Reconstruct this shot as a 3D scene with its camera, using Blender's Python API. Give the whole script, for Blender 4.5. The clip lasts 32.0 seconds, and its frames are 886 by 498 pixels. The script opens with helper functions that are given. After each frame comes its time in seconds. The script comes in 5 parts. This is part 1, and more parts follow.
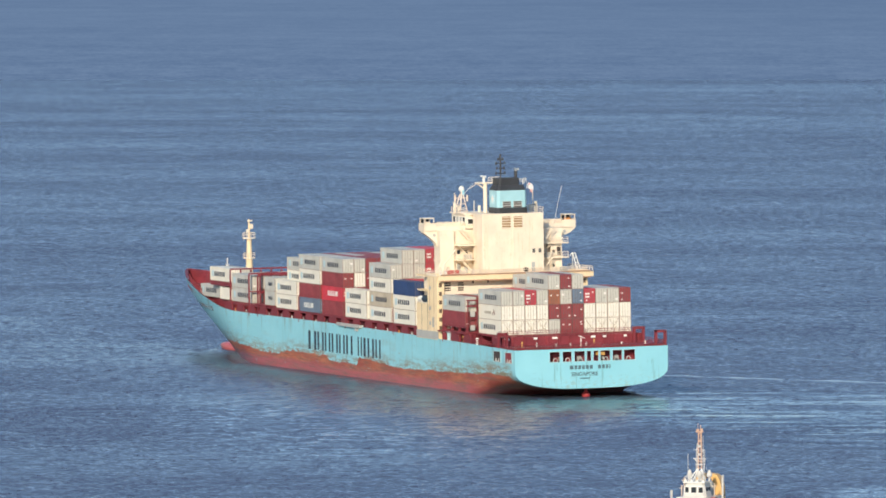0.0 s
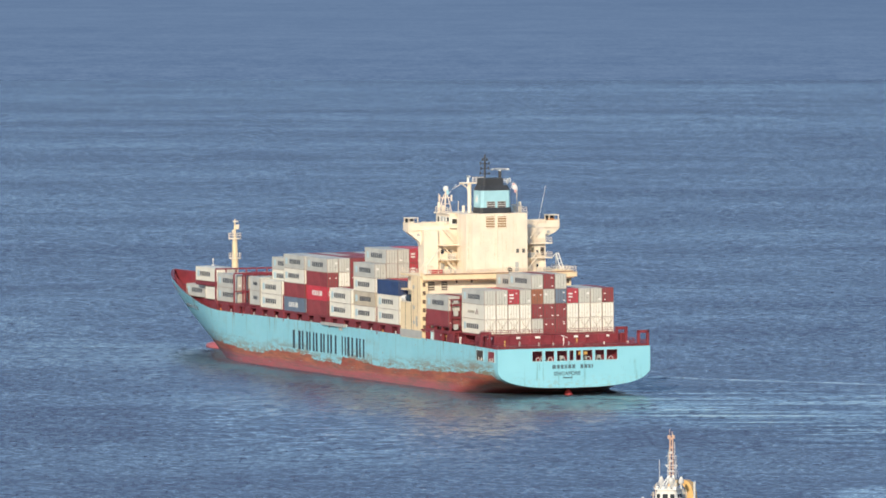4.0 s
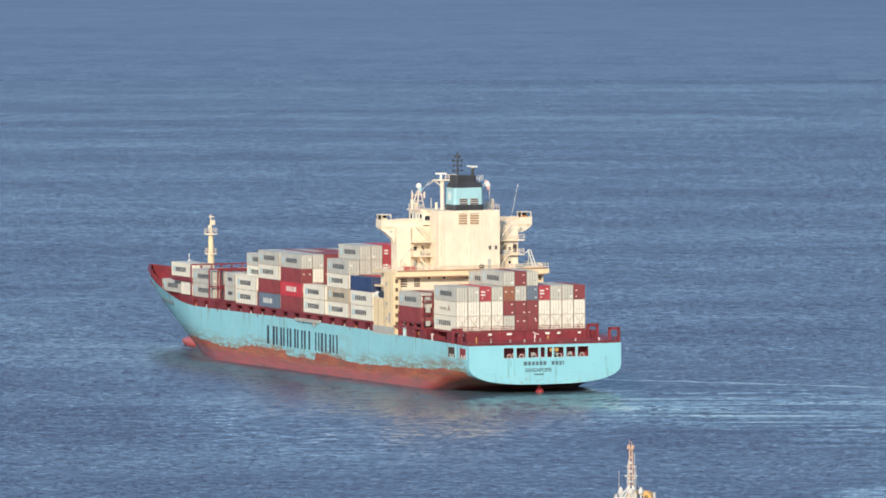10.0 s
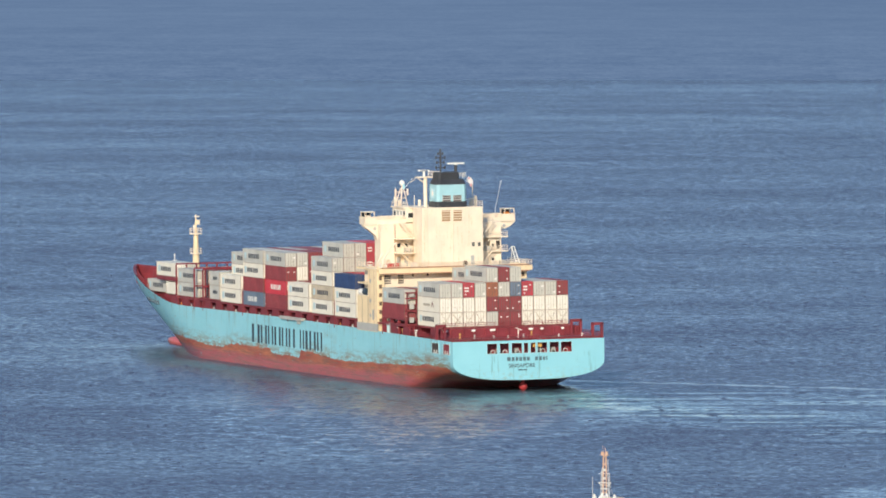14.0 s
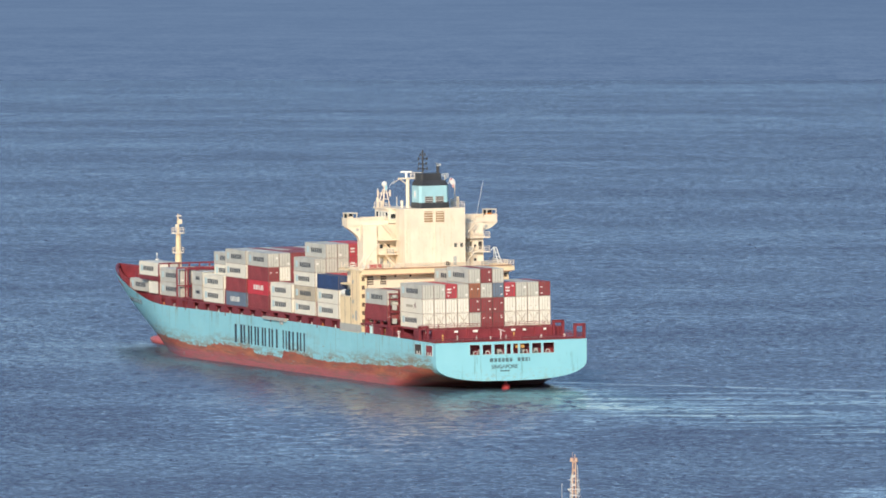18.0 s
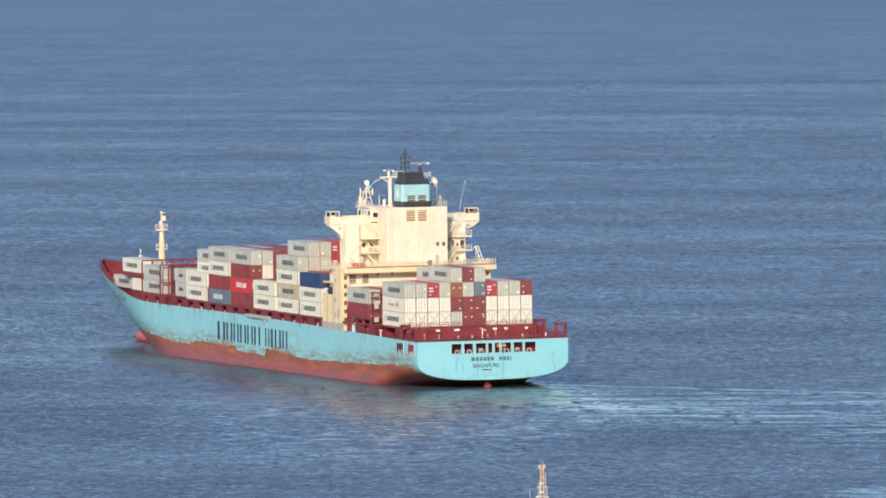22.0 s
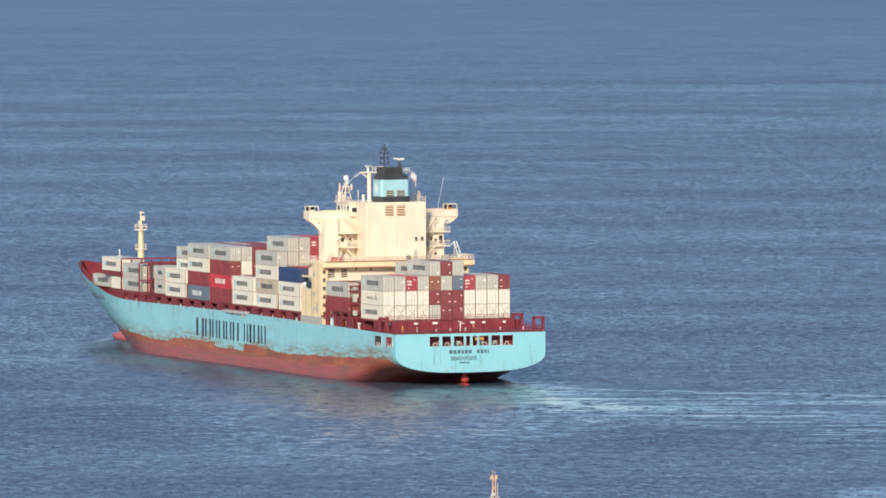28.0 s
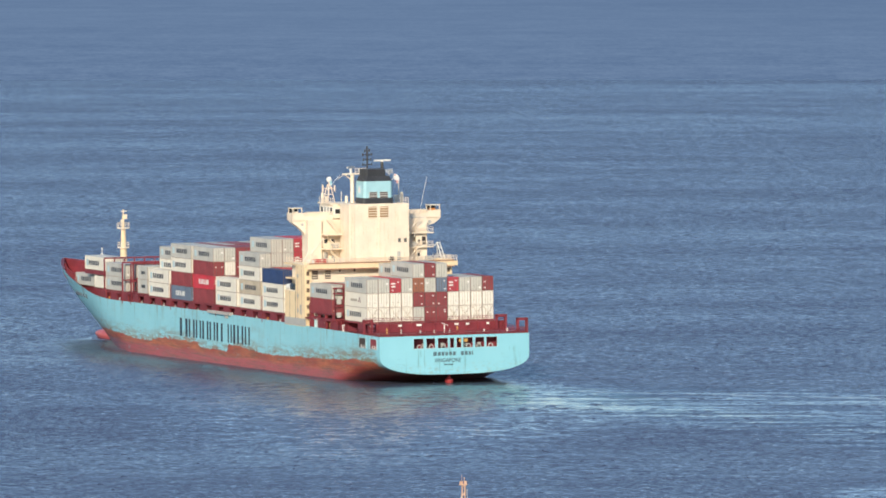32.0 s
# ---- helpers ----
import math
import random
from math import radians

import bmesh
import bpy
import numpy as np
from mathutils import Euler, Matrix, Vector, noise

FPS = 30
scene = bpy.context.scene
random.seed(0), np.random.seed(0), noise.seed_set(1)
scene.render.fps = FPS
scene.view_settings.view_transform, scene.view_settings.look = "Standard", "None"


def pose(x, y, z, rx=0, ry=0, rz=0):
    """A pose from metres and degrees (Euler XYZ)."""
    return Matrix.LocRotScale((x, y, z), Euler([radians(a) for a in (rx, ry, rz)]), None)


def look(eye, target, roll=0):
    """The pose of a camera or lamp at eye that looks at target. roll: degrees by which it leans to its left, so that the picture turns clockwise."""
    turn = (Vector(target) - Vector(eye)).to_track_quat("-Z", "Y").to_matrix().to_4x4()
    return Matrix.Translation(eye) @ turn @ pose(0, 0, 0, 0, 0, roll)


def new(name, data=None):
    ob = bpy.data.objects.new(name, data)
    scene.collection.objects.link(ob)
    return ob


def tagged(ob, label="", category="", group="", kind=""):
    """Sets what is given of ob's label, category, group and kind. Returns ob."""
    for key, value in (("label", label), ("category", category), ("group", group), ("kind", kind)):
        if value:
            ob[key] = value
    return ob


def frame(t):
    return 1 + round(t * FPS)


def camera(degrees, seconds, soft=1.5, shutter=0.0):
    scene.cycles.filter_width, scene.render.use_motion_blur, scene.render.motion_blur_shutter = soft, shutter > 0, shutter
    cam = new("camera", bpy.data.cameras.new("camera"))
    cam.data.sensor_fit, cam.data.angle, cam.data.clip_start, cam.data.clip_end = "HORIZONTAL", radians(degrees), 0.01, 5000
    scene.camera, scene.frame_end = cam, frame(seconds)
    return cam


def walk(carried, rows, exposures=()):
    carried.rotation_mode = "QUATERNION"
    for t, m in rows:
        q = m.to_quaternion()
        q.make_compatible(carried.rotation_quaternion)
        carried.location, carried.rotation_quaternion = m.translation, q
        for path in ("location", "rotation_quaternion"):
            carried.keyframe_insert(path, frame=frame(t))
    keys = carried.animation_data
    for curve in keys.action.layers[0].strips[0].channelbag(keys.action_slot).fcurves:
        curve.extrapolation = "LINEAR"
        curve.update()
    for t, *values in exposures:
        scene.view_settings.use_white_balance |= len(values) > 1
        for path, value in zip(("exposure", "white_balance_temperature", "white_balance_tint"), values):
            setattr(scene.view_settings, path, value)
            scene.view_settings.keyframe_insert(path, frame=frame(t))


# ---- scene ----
cam = camera(4.8287, 32.0, soft=1.75)
CAM = pose(0, 0, 110.066, 90 - 2.2642, 0, 0)
walk(cam, [(0.0, CAM), (32.0, CAM)])

# ---- light ----
SUN_EL, SUN_AZ = 22.0, 195.0   # azimuth clockwise from +Y: low afternoon sun behind the camera
world = bpy.data.worlds.new("world")
scene.world = world
world.use_nodes = True
wn = world.node_tree
sky = wn.nodes.new("ShaderNodeTexSky")
sky.sky_type, sky.sun_disc = "NISHITA", False
sky.sun_elevation, sky.sun_rotation = radians(SUN_EL), radians(SUN_AZ)
sky.air_density, sky.dust_density, sky.ozone_density = 1.0, 0.5, 3.0
wn.nodes["Background"].inputs[1].default_value = 0.143
wn.links.new(sky.outputs[0], wn.nodes["Background"].inputs[0])
sun = new("sun", bpy.data.lights.new("sun", "SUN"))
sun.data.energy, sun.data.angle, sun.data.color = 3.55, radians(0.53), (1.0, 0.86, 0.66)
sun_dir = Vector((math.sin(radians(SUN_AZ)) * math.cos(radians(SUN_EL)), math.cos(radians(SUN_AZ)) * math.cos(radians(SUN_EL)), math.sin(radians(SUN_EL))))
sun.matrix_world = look((0, 0, 300), Vector((0, 0, 300)) - sun_dir)
scene.view_settings.exposure = 0.27

# ---- materials ----


class Nodes:
    """A small writer of node materials."""

    def __init__(self, name):
        self.m = bpy.data.materials.new(name)
        self.m.use_nodes = True
        self.t = self.m.node_tree
        self.b = self.t.nodes["Principled BSDF"]

    def n(self, kind, **sets):
        nd = self.t.nodes.new(kind)
        for k, v in sets.items():
            if k in nd.inputs:
                self.put(nd.inputs[k], v)
        return nd

    def put(self, sock, v):
        if isinstance(v, bpy.types.NodeSocket):
            self.t.links.new(v, sock)
        else:
            sock.default_value = v

    def math(self, op, a, b=0.0, clamp=False):
        nd = self.t.nodes.new("ShaderNodeMath")
        nd.operation, nd.use_clamp = op, clamp
        self.put(nd.inputs[0], a), self.put(nd.inputs[1], b)
        return nd.outputs[0]

    def coords(self, which="Object", scale=(1, 1, 1), turn=(0, 0, 0)):
        tc = self.t.nodes.new("ShaderNodeTexCoord")
        mp = self.t.nodes.new("ShaderNodeMapping")
        mp.inputs["Scale"].default_value = scale
        mp.inputs["Rotation"].default_value = turn
        self.t.links.new(tc.outputs[which], mp.inputs[0])
        return mp.outputs[0]

    def noise(self, co, scale, detail=3.0, rough=0.55):
        nd = self.n("ShaderNodeTexNoise", Vector=co, Scale=scale, Detail=detail, Roughness=rough)
        return nd.outputs[0]

    def span(self, v, a, b, c=0.0, d=1.0):
        nd = self.t.nodes.new("ShaderNodeMapRange")
        for s, x in zip(nd.inputs, (v, a, b, c, d)):
            self.put(s, x)
        return nd.outputs[0]

    def mix(self, f, a, b):
        nd = self.t.nodes.new("ShaderNodeMix")
        nd.data_type = "RGBA"
        self.put(nd.inputs[0], f)
        self.put(nd.inputs[6], a if isinstance(a, bpy.types.NodeSocket) else (*a, 1))
        self.put(nd.inputs[7], b if isinstance(b, bpy.types.NodeSocket) else (*b, 1))
        return nd.outputs[2]

    def bump(self, height, strength, distance):
        nd = self.n("ShaderNodeBump", Height=height, Strength=strength, Distance=distance)
        self.t.links.new(nd.outputs[0], self.b.inputs["Normal"])

    def end(self, color, rough=0.5, metal=0.0):
        self.put(self.b.inputs["Base Color"], color if isinstance(color, bpy.types.NodeSocket) else (*color, 1))
        self.put(self.b.inputs["Roughness"], rough), self.put(self.b.inputs["Metallic"], metal)
        return self.m


def paint(name, color, worn=(0.24, 0.11, 0.05), wear=0.25, rough=0.5, vary=0.12, streak=True):
    """Weathered ship's paint: faded patches, rust runs and a little relief."""
    k = Nodes(name)
    co = k.coords()
    fade = k.noise(co, 0.35, 4)
    grain = k.noise(co, 3.0, 5, 0.7)
    runs = k.noise(k.coords(scale=(1.6, 1.6, 0.16) if streak else (0.8, 0.8, 0.8)), 1.3, 5, 0.65)
    dark = [c * (1 - vary * 1.6) for c in color]
    lite = [min(1, c * (1 + vary)) for c in color]
    info = k.t.nodes.new("ShaderNodeObjectInfo")
    c = k.mix(k.span(fade, 0.3, 0.7), dark, lite)
    c = k.mix(k.math("MULTIPLY", info.outputs["Random"], 0.22), c, dark)
    spot = k.math("MULTIPLY", k.span(k.math("ADD", k.math("MULTIPLY", runs, 0.65), k.math("MULTIPLY", grain, 0.35)), 0.60 - wear * 0.16, 0.72), min(1, wear * 2.2), True)
    c = k.mix(spot, c, worn)
    k.bump(grain, 0.25, 0.02)
    return k.end(c, k.span(grain, 0.3, 0.7, rough - 0.08, rough + 0.15))


CREAM = (0.84, 0.725, 0.572)
M_CREAM = paint("cream_paint", CREAM, (0.52, 0.33, 0.17), 0.26, 0.45, 0.06)
M_DECKRED = paint("red_oxide_paint", (0.225, 0.031, 0.042), (0.10, 0.025, 0.018), 0.3, 0.55, 0.2)
M_BLACK = paint("black_paint", (0.034, 0.037, 0.043), (0.07, 0.06, 0.05), 0.2, 0.5, 0.2)
M_FUNNEL = paint("funnel_blue_paint", (0.35, 0.60, 0.66), (0.3, 0.3, 0.3), 0.08, 0.4, 0.06)
M_WHITE = paint("white_paint", (0.80, 0.79, 0.74), (0.5, 0.35, 0.2), 0.15, 0.45, 0.05)
M_DARK = paint("dark_void", (0.055, 0.042, 0.038), (0.06, 0.02, 0.015), 0.3, 0.7, 0.2)
M_NAVY = paint("navy_lettering", (0.030, 0.055, 0.085), (0.1, 0.09, 0.08), 0.2, 0.5, 0.2)
M_GREYP = paint("grey_paint", (0.42, 0.42, 0.40), (0.3, 0.2, 0.12), 0.2, 0.5, 0.1)
M_ORANGE = paint("orange_paint", (0.80, 0.30, 0.05), (0.4, 0.2, 0.1), 0.15, 0.45, 0.1)
M_RED = paint("signal_red_paint", (0.62, 0.035, 0.030), (0.25, 0.05, 0.03), 0.15, 0.5, 0.1)
M_STEEL = paint("galvanised_steel", (0.48, 0.47, 0.44), (0.3, 0.2, 0.12), 0.2, 0.4, 0.1)
glass = Nodes("dark_window_glass")
M_GLASS = glass.end((0.03, 0.035, 0.04), 0.08)
BOX = {
    "W": paint("white_container_paint", (0.76, 0.73, 0.63), (0.42, 0.28, 0.16), 0.16, 0.5, 0.05),
    "G": paint("light_grey_container_paint", (0.50, 0.50, 0.46), (0.28, 0.16, 0.09), 0.2, 0.5, 0.08),
    "T": paint("tan_container_paint", (0.52, 0.45, 0.34), (0.3, 0.18, 0.1), 0.25, 0.55, 0.1),
    "R": paint("bright_red_container_paint", (0.56, 0.040, 0.062), (0.25, 0.05, 0.04), 0.16, 0.5, 0.1),
    "M": paint("maroon_container_paint", (0.27, 0.045, 0.052), (0.12, 0.035, 0.025), 0.25, 0.55, 0.14),
    "O": paint("orange_brown_container_paint", (0.42, 0.13, 0.06), (0.18, 0.06, 0.03), 0.25, 0.55, 0.12),
    "B": paint("navy_container_paint", (0.025, 0.055, 0.16), (0.08, 0.05, 0.04), 0.2, 0.5, 0.12),
    "S": paint("slate_blue_container_paint", (0.14, 0.19, 0.26), (0.15, 0.08, 0.05), 0.2, 0.55, 0.12),
}


def hull_paint():
    """Light blue topsides over worn red-brown antifouling with a ragged, patched upper edge."""
    k = Nodes("hull_paint")
    tc = k.t.nodes.new("ShaderNodeTexCoord")
    sep = k.t.nodes.new("ShaderNodeSeparateXYZ")
    k.t.links.new(tc.outputs["Object"], sep.inputs[0])
    x, z = sep.outputs[0], sep.outputs[2]
    co = k.coords()
    edge = k.t.nodes.new("ShaderNodeValToRGB")       # height of the paint edge along the hull
    k.t.links.new(k.span(x, 0, 220), edge.inputs[0])
    steps = ((0.0, 1.0), (0.8, 1.2), (3, 4.3), (12, 4.4), (30, 3.6), (62, 3.0), (74, 3.2), (79, 3.7), (86, 3.6), (87.2, 2.3), (103, 2.3), (104.5, 3.4), (124, 3.4), (135, 2.3), (152, 2.9), (165, 3.4), (200, 2.5))
    cr = edge.color_ramp
    cr.elements[0].position, cr.elements[1].position = 0.0, 1.0
    for i, (px, hz) in enumerate(steps):
        e = cr.elements[0] if i == 0 else (cr.elements.new(px / 220) if px > 0 else cr.elements[0])
        e.color = (hz / 10,) * 3 + (1,)
    cr.elements[-1].color = (0.2, 0.2, 0.2, 1)
    rag = k.noise(k.coords(scale=(0.16, 0.16, 0.5)), 0.9, 5, 0.62)
    nick = k.noise(k.coords(scale=(0.9, 0.9, 2.2)), 1.0, 4, 0.7)
    line = k.math("ADD", k.math("MULTIPLY", edge.outputs[0], 10.0), k.math("ADD", k.math("MULTIPLY", k.math("SUBTRACT", rag, 0.5), 1.7), k.math("MULTIPLY", k.math("SUBTRACT", nick, 0.5), 0.7)))
    up = k.math("SUBTRACT", z, line)
    under = k.span(up, -0.06, 0.06, 1.0, 0.0)
    side = k.span(x, 0.15, 0.6)                       # the transom keeps cleaner paint
    # topsides
    fade = k.noise(co, 0.12, 4)
    runs = k.noise(k.coords(scale=(1.2, 1.2, 0.10)), 1.1, 5, 0.7)
    top = k.mix(k.span(fade, 0.3, 0.7), (0.235, 0.545, 0.635), (0.275, 0.60, 0.69))
    chips = k.noise(k.coords(scale=(0.34, 0.34, 1.5)), 1.0, 7, 0.74)
    near = k.span(up, 0.0, 2.6, 1.0, 0.0)
    # scraped belt above the paint edge, grey primer and old rust showing
    scrape = k.math("MULTIPLY", k.span(chips, 0.46, 0.54), near, True)
    belt = k.mix(k.span(nick, 0.42, 0.60), (0.27, 0.30, 0.25), (0.23, 0.13, 0.075))
    top = k.mix(k.math("MULTIPLY", scrape, side), top, belt)
    wide = k.noise(k.coords(scale=(0.10, 0.10, 0.35)), 1.0, 4, 0.6)
    top = k.mix(k.math("MULTIPLY", k.math("MULTIPLY", k.span(wide, 0.55, 0.70), side), 0.35), top, (0.25, 0.38, 0.40))
    drip = k.math("MULTIPLY", k.math("MULTIPLY", k.span(runs, 0.58, 0.70), k.span(wide, 0.35, 0.60)), side, True)
    top = k.mix(k.math("MULTIPLY", drip, 0.75), top, (0.30, 0.22, 0.14))
    scup = k.math("MULTIPLY", k.math("MULTIPLY", k.span(k.noise(k.coords(scale=(0.8, 0.8, 0.035)), 1.0, 4, 0.7), 0.585, 0.64), k.span(z, 6.4, 9.4)), side, True)
    top = k.mix(k.math("MULTIPLY", scup, 0.55), top, (0.17, 0.17, 0.12))
    pock = k.noise(k.coords(scale=(1.1, 1.1, 1.1)), 1.0, 3, 0.6)
    top = k.mix(k.math("MULTIPLY", k.span(pock, 0.70, 0.74), side), top, (0.26, 0.15, 0.09))
    seam = k.math("MULTIPLY", k.span(k.math("ABSOLUTE", k.math("SUBTRACT", k.math("FRACT", k.math("DIVIDE", x, 12.4)), 0.5)), 0.004, 0.012, 1.0, 0.0), k.span(fade, 0.35, 0.6), True)
    top = k.mix(k.math("MULTIPLY", seam, 0.6), top, (0.16, 0.22, 0.20))
    slime = k.math("MULTIPLY", k.math("MULTIPLY", k.span(x, 60, 14), side), k.math("MULTIPLY", k.span(up, 3.4, 0.4), k.span(chips, 0.38, 0.52)), True)
    top = k.mix(k.math("MULTIPLY", slime, 0.85), top, k.mix(k.span(rag, 0.4, 0.6), (0.20, 0.215, 0.13), (0.23, 0.15, 0.09)))
    # scratches on the lower transom
    scr = k.math("MULTIPLY", k.span(k.noise(k.coords(scale=(1, 0.22, 3.2)), 1.0, 4, 0.7), 0.62, 0.68), k.math("MULTIPLY", k.span(z, 5.5, 3.6), k.span(side, 1.0, 0.0)), True)
    top = k.mix(k.math("MULTIPLY", scr, 0.6), top, (0.13, 0.26, 0.28))
    drop = k.math("MULTIPLY", k.span(k.noise(k.coords(scale=(1, 1.5, 0.10)), 1.0, 4, 0.62), 0.61, 0.66), k.math("MULTIPLY", k.span(z, 7.2, 6.6), k.span(side, 1.0, 0.0)), True)
    top = k.mix(k.math("MULTIPLY", drop, 0.55), top, (0.13, 0.29, 0.31))
    lip = k.math("MULTIPLY", k.math("MULTIPLY", k.span(nick, 0.50, 0.62), k.span(z, 4.4, 2.4)), k.span(side, 1.0, 0.0), True)
    top = k.mix(k.math("MULTIPLY", lip, 0.45), top, (0.30, 0.33, 0.26))
    # antifouling: orange rust above, fresher red towards the water, dark scuffs along it
    pat = k.noise(k.coords(scale=(0.14, 0.14, 0.7)), 0.8, 6, 0.68)
    low = k.mix(k.span(pat, 0.40, 0.60), (0.30, 0.060, 0.040), (0.46, 0.150, 0.070))
    low = k.mix(k.span(k.math("ADD", z, k.math("MULTIPLY", k.math("SUBTRACT", wide, 0.5), 2.0)), 1.9, 0.9), low, (0.41, 0.078, 0.075))
    scuf = k.noise(k.coords(scale=(0.10, 0.10, 1.6)), 1.2, 6, 0.75)
    low = k.mix(k.math("MULTIPLY", k.span(scuf, 0.47, 0.60), 0.8, True), low, (0.17, 0.085, 0.055))
    low = k.mix(k.math("MULTIPLY", k.span(chips, 0.60, 0.66), 0.5), low, (0.25, 0.42, 0.45))
    k.bump(k.noise(co, 0.5, 5, 0.6), 0.35, 0.06)
    wet = k.math("MULTIPLY", under, k.span(z, 2.2, 1.0))
    k.put(k.b.inputs["Coat Weight"], k.math("MULTIPLY", wet, 0.8))
    k.put(k.b.inputs["Coat Roughness"], 0.2)
    return k.end(k.mix(under, top, low), k.span(chips, 0.3, 0.7, 0.38, 0.6))


M_HULL = hull_paint()


def sea_paint():
    """Open sea under a light breeze: ripples as slopes, wind lanes, and the churned lane behind the ship."""
    k = Nodes("sea_water")
    tc = k.t.nodes.new("ShaderNodeTexCoord")
    sep = k.t.nodes.new("ShaderNodeSeparateXYZ")
    k.t.links.new(tc.outputs["Object"], sep.inputs[0])
    x, y = sep.outputs[0], sep.outputs[1]
    lane = k.span(k.noise(k.coords(scale=(0.0016, 0.0085, 1)), 1.0, 5, 0.6), 0.36, 0.64)
    # churned water astern: between the starboard wave arm and the line of the course

    def side(px, py, nx, ny):
        return k.math("ADD", k.math("MULTIPLY", k.math("SUBTRACT", x, px), nx), k.math("MULTIPLY", k.math("SUBTRACT", y, py), ny))
    wob = k.math("MULTIPLY", k.math("SUBTRACT", k.noise(k.coords(scale=(0.02, 0.010, 1)), 1.0, 4), 0.5), 26.0)
    arm = k.math("ADD", side(45, 2106, -0.495, -0.869), k.math("MULTIPLY", wob, 0.35))
    edge = k.math("ADD", side(27, 1993, 0.92, 0.386), k.math("MULTIPLY", wob, 0.7))
    astern = side(WAKE_FROM[0], WAKE_FROM[1], 0.362, -0.932)
    wake = k.math("MULTIPLY", k.math("MULTIPLY", k.span(arm, 2, 22), k.span(edge, -8, 14)), k.span(astern, -4, 20), True)
    sheet = k.noise(k.coords(scale=(0.034, 0.115, 1)), 1.0, 5, 0.66)
    broad = k.noise(k.coords(scale=(0.016, 0.022, 1)), 1.0, 3, 0.5)
    patch = k.math("MULTIPLY", wake, k.math("MAXIMUM", k.span(broad, 0.36, 0.54), k.math("MULTIPLY", k.span(x, 48, 72), 0.75)))
    glide = k.math("MULTIPLY", k.math("MULTIPLY", patch, k.span(sheet, 0.40, 0.62)), k.span(x, 22, 70, 0.5, 0.9), True)
    slick = k.math("ADD", k.math("POWER", k.math("DIVIDE", k.math("SUBTRACT", x, 74.0), 10.0), 2.0), k.math("POWER", k.math("DIVIDE", k.math("SUBTRACT", y, 1738.0), 34.0), 2.0))
    glide = k.math("MAXIMUM", glide, k.math("MULTIPLY", k.span(slick, 0.5, 1.4, 1.0, 0.0), k.span(sheet, 0.36, 0.5)))
    lee = k.math("ADD", k.math("POWER", k.math("DIVIDE", k.math("SUBTRACT", x, -10.0), 46.0), 2.0), k.math("POWER", k.math("DIVIDE", k.math("SUBTRACT", y, 1990.0), 150.0), 2.0))
    lee = k.math("MULTIPLY", k.span(lee, 0.25, 1.2, 1.0, 0.0), k.span(broad, 0.30, 0.62, 0.55, 1.0))       # smoother water in the lee of the hull
    close = k.math("MULTIPLY", k.math("MULTIPLY", k.span(side(1, 2069, -0.93, -0.36), 75, 12), k.span(side(1, 2069, -0.93, -0.36), -34, -12)), k.math("MULTIPLY", k.span(side(1, 2069, -0.36, 0.93), -135, -60), k.span(broad, 0.28, 0.55, 0.6, 1.0)))
    fleck = k.span(k.noise(k.coords(scale=(0.16, 0.20, 1)), 1.0, 5, 0.68), 0.45, 0.60)
    still = k.math("MULTIPLY", fleck, k.math("ADD", 0.08, k.math("MULTIPLY", lee, 0.46)))       # flat streaks between the ripples
    slope = None
    for sc, amp in (((0.022, 0.012, 1), 0.03), ((0.10, 0.07, 1), 0.02), ((0.8, 0.32, 1), SEA_CHOP), ((1.8, 0.8, 1), 0.16)):
        nd = k.n("ShaderNodeTexNoise", Vector=k.coords(scale=sc), Scale=1.0, Detail=2.0, Roughness=0.6)
        v = k.t.nodes.new("ShaderNodeVectorMath")
        v.operation = "MULTIPLY_ADD"
        k.t.links.new(nd.outputs["Color"], v.inputs[0])
        v.inputs[1].default_value, v.inputs[2].default_value = (amp * 2,) * 3, (-amp,) * 3
        if slope is None:
            slope = v.outputs[0]
        else:
            w = k.t.nodes.new("ShaderNodeVectorMath")
            k.t.links.new(slope, w.inputs[0]), k.t.links.new(v.outputs[0], w.inputs[1])
            slope = w.outputs[0]
    # long furrows, strong in the wake and faint on the open sea
    furrow = k.noise(k.coords(scale=(0.022, 0.15, 1), turn=(0, 0, 0.05)), 1.0, 4, 0.62)
    ridge = k.t.nodes.new("ShaderNodeCombineXYZ")
    k.put(ridge.inputs[1], k.math("MULTIPLY", k.math("SUBTRACT", furrow, 0.5), k.math("ADD", 0.10, k.math("MULTIPLY", patch, 0.75))))
    w = k.t.nodes.new("ShaderNodeVectorMath")
    k.t.links.new(slope, w.inputs[0]), k.t.links.new(ridge.outputs[0], w.inputs[1])
    slope = w.outputs[0]
    flat = k.t.nodes.new("ShaderNodeVectorMath")
    flat.operation = "SCALE"
    k.t.links.new(slope, flat.inputs[0])
    k.put(flat.inputs["Scale"], k.math("MULTIPLY", k.math("MULTIPLY", k.span(lane, 0, 1, 1.12, 0.80), k.span(still, 0, 0.6, 1.0, 0.6)), k.span(glide, 0, 1, 1.0, 0.7)))
    only = k.t.nodes.new("ShaderNodeVectorMath")
    only.operation = "MULTIPLY_ADD"
    k.t.links.new(flat.outputs[0], only.inputs[0])
    only.inputs[1].default_value, only.inputs[2].default_value = (1, 1, 0), (0, -SEA_LEAN, 1)
    lean = k.t.nodes.new("ShaderNodeCombineXYZ")       # the steep faces of the waves lean to the shore
